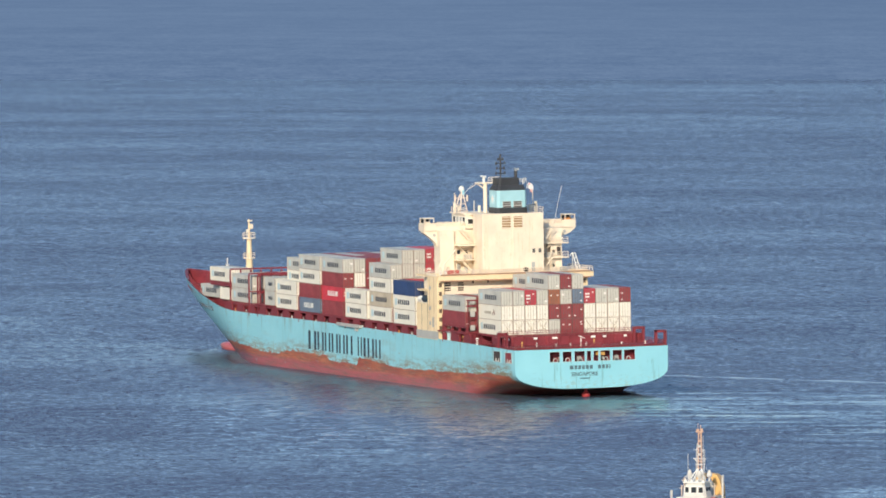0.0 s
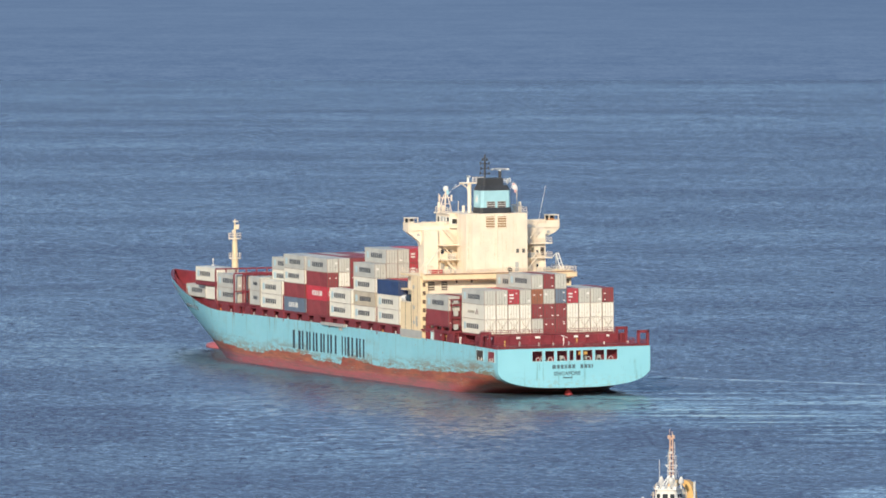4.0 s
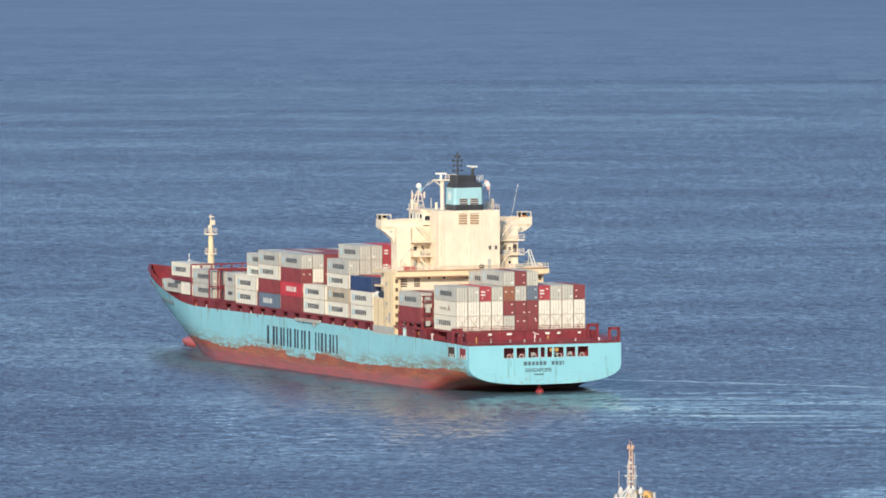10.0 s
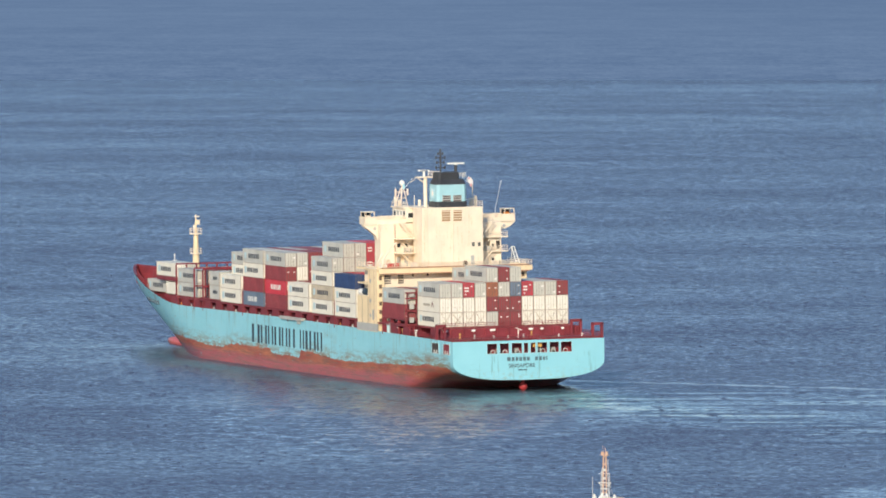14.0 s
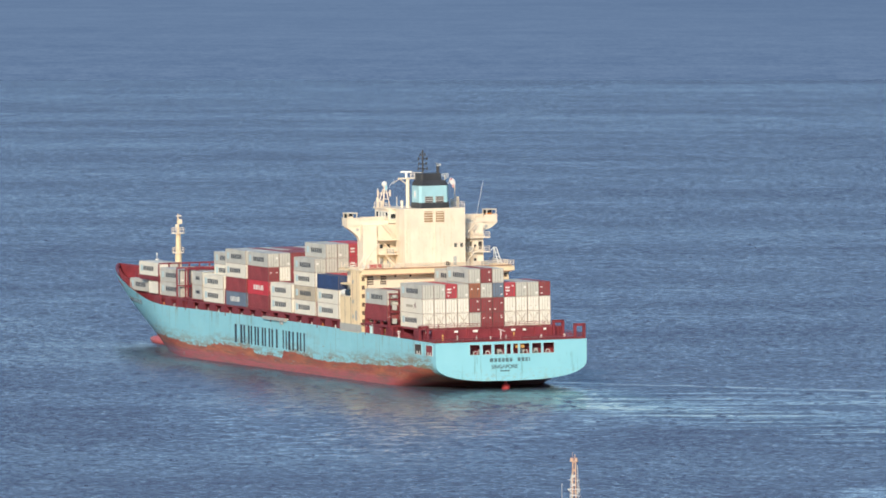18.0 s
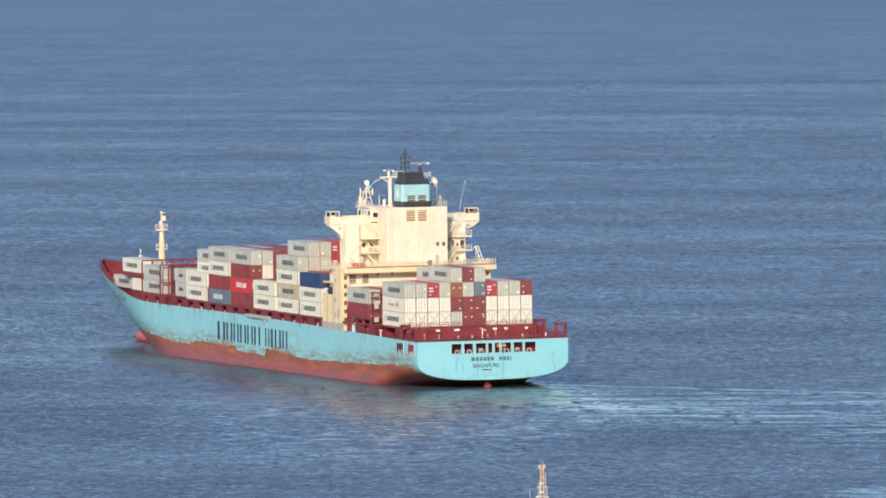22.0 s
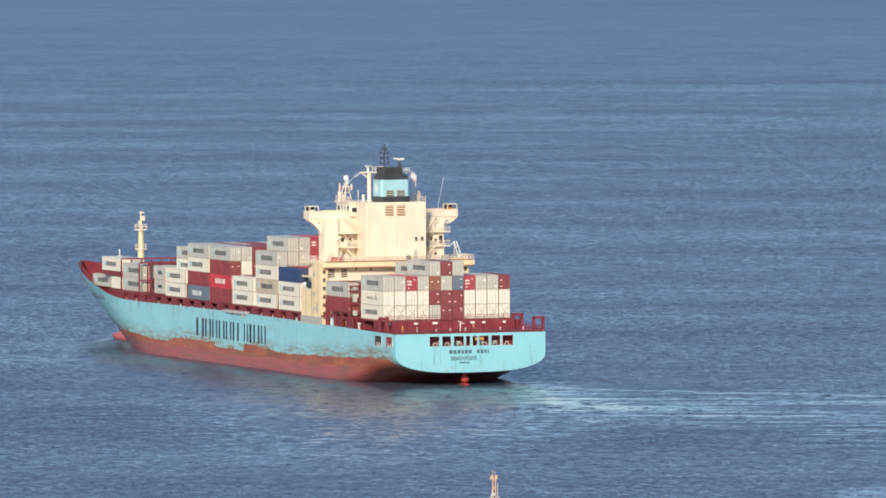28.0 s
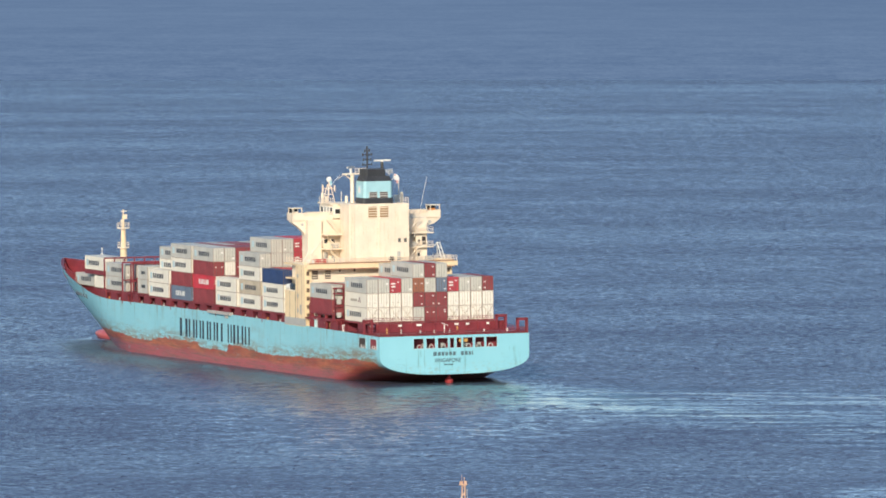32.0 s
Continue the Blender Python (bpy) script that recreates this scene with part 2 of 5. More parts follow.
    k.put(lean.inputs[1], k.math("MULTIPLY", k.math("SUBTRACT", 1.0, k.math("ADD", k.math("MULTIPLY", glide, 0.42), k.math("ADD", k.math("MULTIPLY", lane, 0.3), k.math("ADD", still, k.math("ADD", k.math("MULTIPLY", close, 0.24), k.math("MULTIPLY", lee, 0.20)))))), -SEA_LEAN))
    lean.inputs[2].default_value = 1.0
    k.t.links.new(lean.outputs[0], only.inputs[2])
    unit = k.t.nodes.new("ShaderNodeVectorMath")
    unit.operation = "NORMALIZE"
    k.t.links.new(only.outputs[0], unit.inputs[0])
    k.t.links.new(unit.outputs[0], k.b.inputs["Normal"])
    streak = k.noise(k.coords(scale=(0.024, 0.17, 1)), 1.0, 5, 0.64)
    foam = k.math("MULTIPLY", k.span(streak, 0.56, 0.68), k.span(patch, 0.1, 0.8), True)
    c = k.mix(lane, SEA_DEEP, SEA_LANE)
    c = k.mix(k.math("MULTIPLY", patch, 0.30), c, (0.048, 0.098, 0.150))
    # aerated water of the propeller along the course
    churn = k.math("ADD", k.math("POWER", k.math("DIVIDE", side(20, 2056, -0.36, 0.93), 75.0), 2.0), k.math("POWER", k.math("DIVIDE", side(20, 2056, 0.93, 0.36), 21.0), 2.0))
    c = k.mix(k.math("MULTIPLY", k.span(churn, 0.3, 1.1, 1.0, 0.0), k.span(sheet, 0.35, 0.6, 0.25, 0.55)), c, (0.09, 0.20, 0.22))
    c = k.mix(k.math("MULTIPLY", foam, 0.27), c, (0.34, 0.42, 0.47))
    k.put(k.b.inputs["IOR"], 1.333)
    return k.end(c, k.math("SUBTRACT", k.span(glide, 0, 1, 0.26, 0.20), k.math("MULTIPLY", still, 0.20)))


WAKE_FROM = (2.3, 2101.0)
SEA_CHOP, SEA_LEAN = 0.14, 0.167
SEA_DEEP, SEA_LANE = (0.051, 0.056, 0.090), (0.056, 0.064, 0.100)
M_SEA = sea_paint()

# ---- mesh helpers ----


def mesh_of(bm, name, mat):
    me = bpy.data.meshes.new(name)
    bmesh.ops.recalc_face_normals(bm, faces=bm.faces)
    bm.to_mesh(me)
    bm.free()
    for m in (mat if isinstance(mat, (list, tuple)) else [mat]):
        me.materials.append(m)
    return me


def part(name, bm, mat, parent, label="", at=None):
    """One mesh object under a thing or a part."""
    ob = new(name, mesh_of(bm, name, mat))
    ob.parent = parent
    if at is not None:
        ob.matrix_basis = at
    return tagged(ob, label)


def box(bm, x0, x1, y0, y1, z0, z1):
    v = [bm.verts.new(c) for c in ((x0, y0, z0), (x1, y0, z0), (x1, y1, z0), (x0, y1, z0), (x0, y0, z1), (x1, y0, z1), (x1, y1, z1), (x0, y1, z1))]
    for f in ((0, 3, 2, 1), (4, 5, 6, 7), (0, 1, 5, 4), (1, 2, 6, 5), (2, 3, 7, 6), (3, 0, 4, 7)):
        bm.faces.new([v[i] for i in f])
    return bm


def B(*boxes):
    bm = bmesh.new()
    for b in boxes:
        box(bm, *b)
    return bm


def rod(bm, a, b, r, r2=None, n=8):
    a, b = Vector(a), Vector(b)
    r2 = r if r2 is None else r2
    q = (b - a).to_track_quat("Z", "Y")
    rings = []
    for p, rr in ((a, r), (b, r2)):
        rings.append([bm.verts.new(p + q @ Vector((rr * math.cos(i * 2 * math.pi / n), rr * math.sin(i * 2 * math.pi / n), 0))) for i in range(n)])
    for i in range(n):
        j = (i + 1) % n
        bm.faces.new((rings[0][i], rings[0][j], rings[1][j], rings[1][i]))
    bm.faces.new(rings[0][::-1]), bm.faces.new(rings[1])
    return bm


def rods(*segs, r=0.05, n=6):
    bm = bmesh.new()
    for s in segs:
        rod(bm, s[0], s[1], s[2] if len(s) > 2 else r, n=n)
    return bm


def prism(bm, pts, axis, a, b):
    """A polygon, given in the two other axes, drawn out along an axis from a to b."""
    def at(p, v):
        return {"x": (v, p[0], p[1]), "y": (p[0], v, p[1]), "z": (p[0], p[1], v)}[axis]
    lo = [bm.verts.new(at(p, a)) for p in pts]
    hi = [bm.verts.new(at(p, b)) for p in pts]
    n = len(pts)
    for i in range(n):
        bm.faces.new((lo[i], lo[(i + 1) % n], hi[(i + 1) % n], hi[i]))
    bm.faces.new(lo[::-1]), bm.faces.new(hi)
    return bm


def ball(bm, c, r, sz=1.0):
    g = bmesh.ops.create_uvsphere(bm, u_segments=12, v_segments=8, radius=r)
    for v in g["verts"]:
        v.co = Vector((v.co.x, v.co.y, v.co.z * sz)) + Vector(c)
    return bm


def railing(a, b, h=1.1, step=1.6, r=0.045):
    """Posts and three rails between two points on a deck."""
    a, b = Vector(a), Vector(b)
    n = max(1, round((b - a).length / step))
    bm = bmesh.new()
    for i in range(n + 1):
        p = a.lerp(b, i / n)
        rod(bm, p, p + Vector((0, 0, h)), r, n=5)
    for k in (0.36, 0.68, 1.0):
        rod(bm, a + Vector((0, 0, h * k)), b + Vector((0, 0, h * k)), r, n=5)
    return bm


def stair(a, b, w=0.9):
    """A ship's ladder from a to b, with strings, treads and a handrail."""
    a, b = Vector(a), Vector(b)
    d = b - a
    side = Vector((-d.y, d.x, 0)).normalized() * (w / 2)
    bm = bmesh.new()
    for s in (side, -side):
        rod(bm, a + s, b + s, 0.12, n=4)
        rod(bm, a + s + Vector((0, 0, 1)), b + s + Vector((0, 0, 1)), 0.05, n=4)
    n = max(3, int(d.length / 0.3))
    for i in range(1, n):
        p = a.lerp(b, i / n)
        rod(bm, p - side, p + side, 0.06, n=4)
    return bm


def lerp(x, table):
    return float(np.interp(x, [t[0] for t in table], [t[1] for t in table]))


# ---- the sea ----
bm = bmesh.new()
ys = [-3000, 0, 600, 1200, 1500, 1800, 2100, 2400, 2800, 3400, 4200, 5000, 7000, 12000]
xs = [-9000, -2500, -800, -300, -120, 0, 120, 300, 800, 2500, 9000]
grid = [[bm.verts.new((x, y, 0)) for x in xs] for y in ys]
for j in range(len(ys) - 1):
    for i in range(len(xs) - 1):
        bm.faces.new((grid[j][i], grid[j][i + 1], grid[j + 1][i + 1], grid[j + 1][i]))
tagged(new("water", mesh_of(bm, "water", M_SEA)), "rippled deep blue sea with wind lanes and a wake", "sea", kind="structure")


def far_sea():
    """The hazy sea beyond the reach of the view: a backdrop that glows, its light and haze painted in."""
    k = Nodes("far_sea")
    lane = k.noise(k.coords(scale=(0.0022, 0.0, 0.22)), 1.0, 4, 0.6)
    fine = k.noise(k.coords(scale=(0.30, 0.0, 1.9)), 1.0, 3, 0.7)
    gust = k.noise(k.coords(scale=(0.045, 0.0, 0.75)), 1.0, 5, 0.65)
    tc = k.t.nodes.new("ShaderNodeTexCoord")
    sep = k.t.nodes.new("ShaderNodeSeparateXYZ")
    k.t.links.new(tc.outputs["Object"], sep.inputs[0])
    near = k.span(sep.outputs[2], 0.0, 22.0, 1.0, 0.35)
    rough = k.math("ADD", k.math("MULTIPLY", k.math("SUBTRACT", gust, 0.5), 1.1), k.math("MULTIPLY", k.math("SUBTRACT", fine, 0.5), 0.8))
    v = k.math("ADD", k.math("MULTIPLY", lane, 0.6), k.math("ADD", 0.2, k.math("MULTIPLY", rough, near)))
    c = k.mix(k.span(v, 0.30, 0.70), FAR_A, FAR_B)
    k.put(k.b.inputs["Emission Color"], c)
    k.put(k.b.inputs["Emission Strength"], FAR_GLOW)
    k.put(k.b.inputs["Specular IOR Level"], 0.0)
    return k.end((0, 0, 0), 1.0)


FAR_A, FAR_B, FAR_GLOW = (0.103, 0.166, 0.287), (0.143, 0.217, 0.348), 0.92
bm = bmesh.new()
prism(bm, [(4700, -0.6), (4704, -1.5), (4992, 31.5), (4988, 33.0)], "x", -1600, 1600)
tagged(new("backdrop", mesh_of(bm, "backdrop", far_sea())), "glowing backdrop painted as the hazy blue far sea", "sea", kind="structure")

# small wind ripples, drifting together with the breeze
def ripple_field(count, seed):
    rnd = np.random.default_rng(seed)
    y = 1480 + 3380 * rnd.random(count) ** 1.25
    x = (rnd.random(count) * 2 - 1) * (y * 0.047 + 24)
    ln = rnd.uniform(0.5, 2.2, count)
    dp = rnd.uniform(0.5, 1.1, count)
    ht = dp * rnd.uniform(0.04, 0.20, count)
    v = np.empty((count, 5, 3))
    zero = np.zeros(count) - 0.01
    sk = rnd.uniform(-0.3, 0.3, count)
    for i, (vx, vy, vz) in enumerate(((x - ln, y + sk, zero), (x, y - dp, zero), (x + ln, y - sk, zero), (x, y + dp, zero), (x + sk * ln, y, ht))):
        v[:, i, 0], v[:, i, 1], v[:, i, 2] = vx, vy, vz
    f = (np.arange(count)[:, None, None] * 5 + np.array([[0, 1, 4], [1, 2, 4], [2, 3, 4], [3, 0, 4]])[None]).reshape(-1, 3)
    me = bpy.data.meshes.new("wind_ripples")
    me.from_pydata(v.reshape(-1, 3).tolist(), [], f.tolist())
    k = Nodes("ripple_water")
    k.put(k.b.inputs["IOR"], 1.333)
    n = k.noise(k.coords(scale=(0.3, 0.3, 0.3)), 1.0, 2)
    me.materials.append(k.end(k.mix(n, SEA_DEEP, SEA_LANE), 0.26))
    return me


ripples = tagged(new("wind_ripples", ripple_field(42000, 5)), "small wind ripples drifting on the blue sea", "ripples", kind="stuff")

# ---- the ship; its own axes: x forward from the transom, y to port, z up from the waterline ----
SHIP_ROWS = (  # seconds, x, y, heave, yaw, trim, heel
    (0.0, 29.13, 2050.00, 0.16, 21.217, 0.218, -0.862),
    (1.5, 27.91, 2052.40, 0.22, 21.209, 0.166, -0.716),
    (3.0, 26.64, 2054.81, 0.05, 21.188, 0.153, -0.532),
    (4.5, 25.29, 2057.21, -0.12, 21.188, 0.207, -0.430),
    (6.0, 23.90, 2059.61, -0.22, 21.182, 0.276, -0.328),
    (7.5, 22.47, 2062.02, -0.28, 21.177, 0.340, -0.288),
    (9.0, 21.13, 2064.42, -0.09, 21.147, 0.339, -0.338),
    (10.5, 19.70, 2066.82, 0.18, 21.120, 0.290, -0.404),
    (12.0, 18.42, 2069.22, 0.54, 21.092, 0.176, -0.546),
    (13.5, 17.40, 2071.63, 0.66, 21.128, 0.095, -0.623),
    (15.5, 15.72, 2074.83, 0.52, 21.226, 0.121, -0.680),
    (17.0, 14.53, 2077.23, 0.25, 21.314, 0.172, -0.765),
    (18.5, 13.15, 2079.64, 0.08, 21.312, 0.249, -0.802),
    (20.0, 11.78, 2082.04, -0.08, 21.332, 0.331, -0.812),
    (21.5, 10.42, 2084.44, -0.04, 21.352, 0.385, -0.773),
    (23.0, 9.10, 2086.85, 0.15, 21.347, 0.381, -0.551),
    (24.5, 7.87, 2089.25, 0.43, 21.351, 0.322, -0.377),
    (26.5, 6.50, 2092.45, 0.82, 21.425, 0.115, -0.211),
    (28.0, 5.54, 2094.86, 0.94, 21.501, 0.021, -0.194),
    (29.5, 4.44, 2097.26, 0.87, 21.594, 0.024, -0.295),
    (31.0, 3.12, 2099.66, 0.45, 21.706, 0.155, -0.470),
    (32.0, 2.40, 2101.26, 0.26, 21.735, 0.252, -0.599),
)


def ship_pose(x, y, z, yaw, trim, heel):
    return Matrix.Translation((x, y, z)) @ Matrix.Rotation(radians(90 + yaw), 4, "Z") @ Matrix.Rotation(radians(-trim), 4, "Y") @ Matrix.Rotation(radians(heel), 4, "X")


ship = tagged(new("container_ship"), "light blue container ship with cream superstructure and rusty red underside", "ship")

STEM = ((195, -4.0), (200, -0.3), (206.2, 2.2), (222.2, 7.6), (229.6, 10.9), (231.95, 13.3), (232.4, 15.4))
DECK = ((0, 9.5), (60, 10.0), (95, 10.15), (130, 10.0), (150, 9.9), (158, 9.9), (163, 10.05), (168, 10.4), (172, 10.75), (176, 11.15), (181, 11.6), (187, 12.1), (192, 12.5), (197, 13.05), (203, 13.65), (215, 14.3), (226, 14.9), (233, 15.3))
FLOOR = ((150, 9.3), (168, 9.4), (187, 11.0), (203, 11.9), (233, 12.4))


def keel(x):
    aft = lerp(x, ((0, 1.65), (6, 1.2), (14, 0.1), (21, -2.0), (34, -4.0)))
    return aft if x < 100 else (-4.0 if x < 196 else lerp(x, STEM))


def half(x, z):
    """Half breadth of the hull."""
    w = max(0.0, min(1.0, (z - keel(x)) / lerp(x, ((0, 3.6), (6, 2.9), (14, 2.5), (24, 2.4)))))
    y = 16.1 * max(0.0, 1 - (1 - w) ** 2.2) ** 0.35 if x < 100 else 16.1
    xe = lerp(z, [(b, a) for a, b in STEM])
    xs = lerp(z, ((-4, 136), (0, 146), (4, 154), (8, 161), (10, 164), (15.4, 170)))
    if x > xs:
        u = min(1.0, (x - xs) / (xe - xs))
        p, q = lerp(z, ((0, 1.5), (10, 1.45), (15, 1.5))), lerp(z, ((0, 1.05), (10, 0.97), (15, 0.90)))
        y = min(y, 16.1 * (1 - u ** p) ** q)
    return max(y, 0.0)


STERN_PORTS = ((8.8, 6.75), (6.1, 4.25), (3.6, 1.5), (1.0, 0.15), (-0.4, -1.4), (-1.85, -3.85), (-4.45, -6.35), (-6.85, -9.1))


def hull_mesh():
    bm = bmesh.new()
    stations = [0, 3, 6, 10, 14, 18, 24, 30, 40, 55, 70, 90, 110, 125, 135, 145, 152, 160, 166, 172, 178, 184, 190, 196, 201, 205, 209, 213, 217, 221, 225, 228, 230.5, 231.9]
    fr = [0, 0.01, 0.025, 0.05, 0.09, 0.14, 0.2, 0.28, 0.37, 0.46, 0.55, 0.64, 0.73, 0.82, 0.91, 1.0]
    rings = []
    for x in stations:
        k, d = keel(x), lerp(x, DECK)
        pt = [(half(x, k + f * (d - k)), k + f * (d - k)) for f in fr]
        rings.append(([bm.verts.new((x, y, z)) for y, z in pt], [bm.verts.new((x, -y, z)) for y, z in pt]))
    tip = bm.verts.new((232.4, 0, 15.3))
    for a, b in zip(rings, rings[1:]):
        for s in (0, 1):
            for i in range(len(fr) - 1):
                bm.faces.new((a[s][i], b[s][i], b[s][i + 1], a[s][i + 1]))
        bm.faces.new((a[0][0], b[0][0], b[1][0], a[1][0]))
    last = rings[-1]
    for s in (0, 1):
        bm.faces.new((*last[s], tip))
    bmesh.ops.remove_doubles(bm, verts=bm.verts, dist=0.01)
    rim = [v for v in bm.verts if abs(v.co.x) < 0.001]
    bm.edges.ensure_lookup_table()
    edges = [e for e in bm.edges if abs(e.verts[0].co.x) < 0.001 and abs(e.verts[1].co.x) < 0.001 and len(e.link_faces) == 1 and not all(abs(v.co.y) > 16.0 and abs(v.co.z - 9.5) < 0.01 for v in e.verts)]
    tops = sorted((v for v in rim if abs(v.co.z - 9.5) < 0.01), key=lambda v: v.co.y)
    try:
        edges.append(bm.edges.new((tops[0], tops[-1])))
    except ValueError:
        pass
    for y0, y1 in STERN_PORTS:
        q = [bm.verts.new((0, y, z)) for y, z in ((y1, 7.0), (y0, 7.0), (y0, 8.95), (y1, 8.95))]
        edges += [bm.edges.new((q[i], q[(i + 1) % 4])) for i in range(4)]
    bmesh.ops.triangle_fill(bm, use_beauty=True, edges=list(dict.fromkeys(edges)), normal=(-1, 0, 0))
    return bm


hull = part("hull", hull_mesh(), M_HULL, ship, "light blue hull with worn red-brown antifouling")
for p in hull.data.polygons:
    p.use_smooth = abs(p.normal.x) < 0.9 and abs(p.normal.z) < 0.95
hull.data.set_sharp_from_angle(angle=radians(38))

# bulbous bow
bm = bmesh.new()
g = bmesh.ops.create_uvsphere(bm, u_segments=16, v_segments=10, radius=1)
for v in g["verts"]:
    v.co = Vector((v.co.x * (8.8 if v.co.x > 0 else 6) + 202.6, v.co.y * 1.35, v.co.z * 1.25 - 0.55 + max(0, v.co.x) * 0.25))
bulb = part("bulbous_bow", bm, paint("bulb_red_paint", (0.50, 0.10, 0.10), (0.2, 0.07, 0.05), 0.25, 0.4, 0.15), ship, "red bulbous bow breaking the surface")
for p in bulb.data.polygons:
    p.use_smooth = True

# inside of the forecastle bulwark, its deck and its stays
bm = bmesh.new()
loops = []
for x in (160, 166, 172, 178, 184, 190, 196, 201, 205, 209, 213, 217, 221, 225, 228, 230.5, 231.9):
    hi, lo = lerp(x, DECK), lerp(x, FLOOR)
    lo = min(max(lo, keel(x) + 0.5), hi - 0.02)
    pt = []
    for i in range(6):
        z = hi + (lo - hi) * i / 5
        pt.append((max(half(x, z) - 0.16 - 0.10 * i / 5 - (0.45 if x > 212 else 0.05), 0.02), z + (0.02 if i == 0 else 0)))
    pt = [(max(half(x, hi) - 0.01, 0.02), hi + 0.02)] + pt
    loops.append([bm.verts.new((x, y, z)) for y, z in pt] + [bm.verts.new((x, -y, z)) for y, z in pt[::-1]])
for a, b in zip(loops, loops[1:]):
    for i in range(len(a) - 1):
        bm.faces.new((a[i], b[i], b[i + 1], a[i + 1]))
tp = bm.verts.new((232.2, 0, 15.25))
for i in range(len(loops[-1]) - 1):
    bm.faces.new((loops[-1][i], tp, loops[-1][i + 1]))
part("bulwark_lining", bm, M_DECKRED, ship, "red inside of the forecastle bulwark and deck")
part("main_deck", B((0.3, 163, -15.9, 15.9, 9.3, 9.44)), M_DECKRED, ship, "red main deck")
stay_me = mesh_of(B((-0.10, 0.10, -0.55, 0.0, 0, 2.2)), "bulwark_stay", M_DECKRED)
for i in range(15):
    for s in (1, -1):
        x = 189 + i * 2.6
        ob = new("bulwark_stay", stay_me)
        ob.parent = ship
        y = half(x, lerp(x, FLOOR) + 1) - 0.3
        ob.matrix_basis = Matrix.Translation((x, s * y, lerp(x, FLOOR))) @ Matrix.Rotation(0 if s > 0 else math.pi, 4, "Z")

M_AMBERY = paint("amber_fitting_paint", (0.62, 0.34, 0.10), (0.4, 0.2, 0.1), 0.2, 0.5, 0.1)
M_PALE = paint("pale_blue_frame_paint", (0.42, 0.62, 0.66), (0.3, 0.2, 0.12), 0.25, 0.5, 0.1)
# openings in the stern: framed recesses with mooring gear behind; in the quarter: framed plates
bm = bmesh.new()
c = [(px, py, pz) for pz in (6.6, 9.25) for px, py in ((0.05, 9.6), (2.2, 9.6), (2.2, -9.6), (0.05, -9.6))]
v = [bm.verts.new(p) for p in c]
for f in ((0, 1, 2, 3), (4, 5, 6, 7), (0, 1, 5, 4), (1, 2, 6, 5), (2, 3, 7, 6)):
    bm.faces.new([v[i] for i in f])
room = part("mooring_deck", bm, M_DECKRED, ship, "dark red mooring deck behind the stern ports")
for y in (6.0, 2.2, -2.6, -5.6):
    part("winch_drum", rods(((1.5, y - 0.5, 7.5), (1.5, y + 0.3, 7.5), 0.42), n=10), M_GREYP, room)
    part("winch_base", B((1.2, 1.9, y - 0.6, y + 0.4, 6.62, 7.1)), M_DARK, room)
# added amber box: a sunlit spot inside, put in as colour
part("sunlit_locker", B((0.5, 0.9, -3.0, -1.2, 8.05, 8.7)), M_AMBERY, room)
for y0, y1 in STERN_PORTS:
    o = part("port_frame", B((-0.06, -0.004, y1 - 0.1, y1, 6.9, 9.05), (-0.06, -0.004, y0, y0 + 0.1, 6.9, 9.05), (-0.06, -0.004, y1, y0, 6.9, 7.0), (-0.06, -0.004, y1, y0, 8.95, 9.05)), M_PALE, ship, "pale blue frame of a stern mooring port")
    if y0 - y1 > 1.5:
        my = y0 - (y0 - y1) * (0.62 if y0 > -2 else 0.45)
        arch = [(0.22, my + 0.42 * math.cos(a * math.pi / 6), 7.25 + 0.42 * math.sin(a * math.pi / 6)) for a in range(7)]
        arch = [(0.22, my + 0.42, 6.62)] + arch + [(0.22, my - 0.42, 6.62)]
        part("fairlead", rods(*zip(arch, arch[1:]), r=0.10), M_STEEL, o, "pale steel panama fairlead")
# no holes here: flat plates carry the shade of the quarter ports as colour
for x0, x1 in ((7.6, 11.2), (1.6, 5.0)):
    o = part("quarter_opening", B((x0, x1, 16.1, 16.16, 6.9, 8.9)), M_DECKRED if x0 < 5 else M_DARK, ship, "plate coloured as a shaded mooring port in the quarter")
    part("frame", B((x0 - 0.15, x0, 16.1, 16.22, 6.8, 9.0), (x1, x1 + 0.15, 16.1, 16.22, 6.8, 9.0), (x0, x1, 16.1, 16.22, 6.8, 6.9), (x0, x1, 16.1, 16.22, 8.9, 9.0)), M_PALE, o)
    part("fairlead", rods(((x0 + 0.8, 16.2, 6.95), (x0 + 0.8, 16.2, 7.6), 0.14), ((x0 + 2.2, 16.2, 6.95), (x0 + 2.2, 16.2, 7.6), 0.14), ((x0 + 0.6, 16.2, 7.0), (x0 + 2.4, 16.2, 7.0), 0.12)), M_STEEL, o)

# marks on the hull: blocks for the line's name, bars for the ship's name, the port in letters
x = 115.0
for wdt, gap in ((4.6, 0.7), (3.6, 0.7), (3.1, 0.8), (3.6, 0.7), (3.3, 0.8), (3.6, 3.0), (2.4, 0.9), (1.2, 1.1), (3.6, 0.9), (2.9, 0.0)):
    st = wdt if wdt < 1.5 else wdt * 0.27
    for a in ((x,) if wdt < 1.5 else (x, x - wdt + st)):
        part("hull_mark", B((a - st, a, 16.104, 16.125, 4.2, 8.0)), M_NAVY, ship, "dark blue bar on the hull side")
    x -= wdt + gap
M_FADED = paint("faded_lettering", (0.085, 0.15, 0.18), (0.24, 0.45, 0.5), 0.4, 0.5, 0.2)
y = 4.6
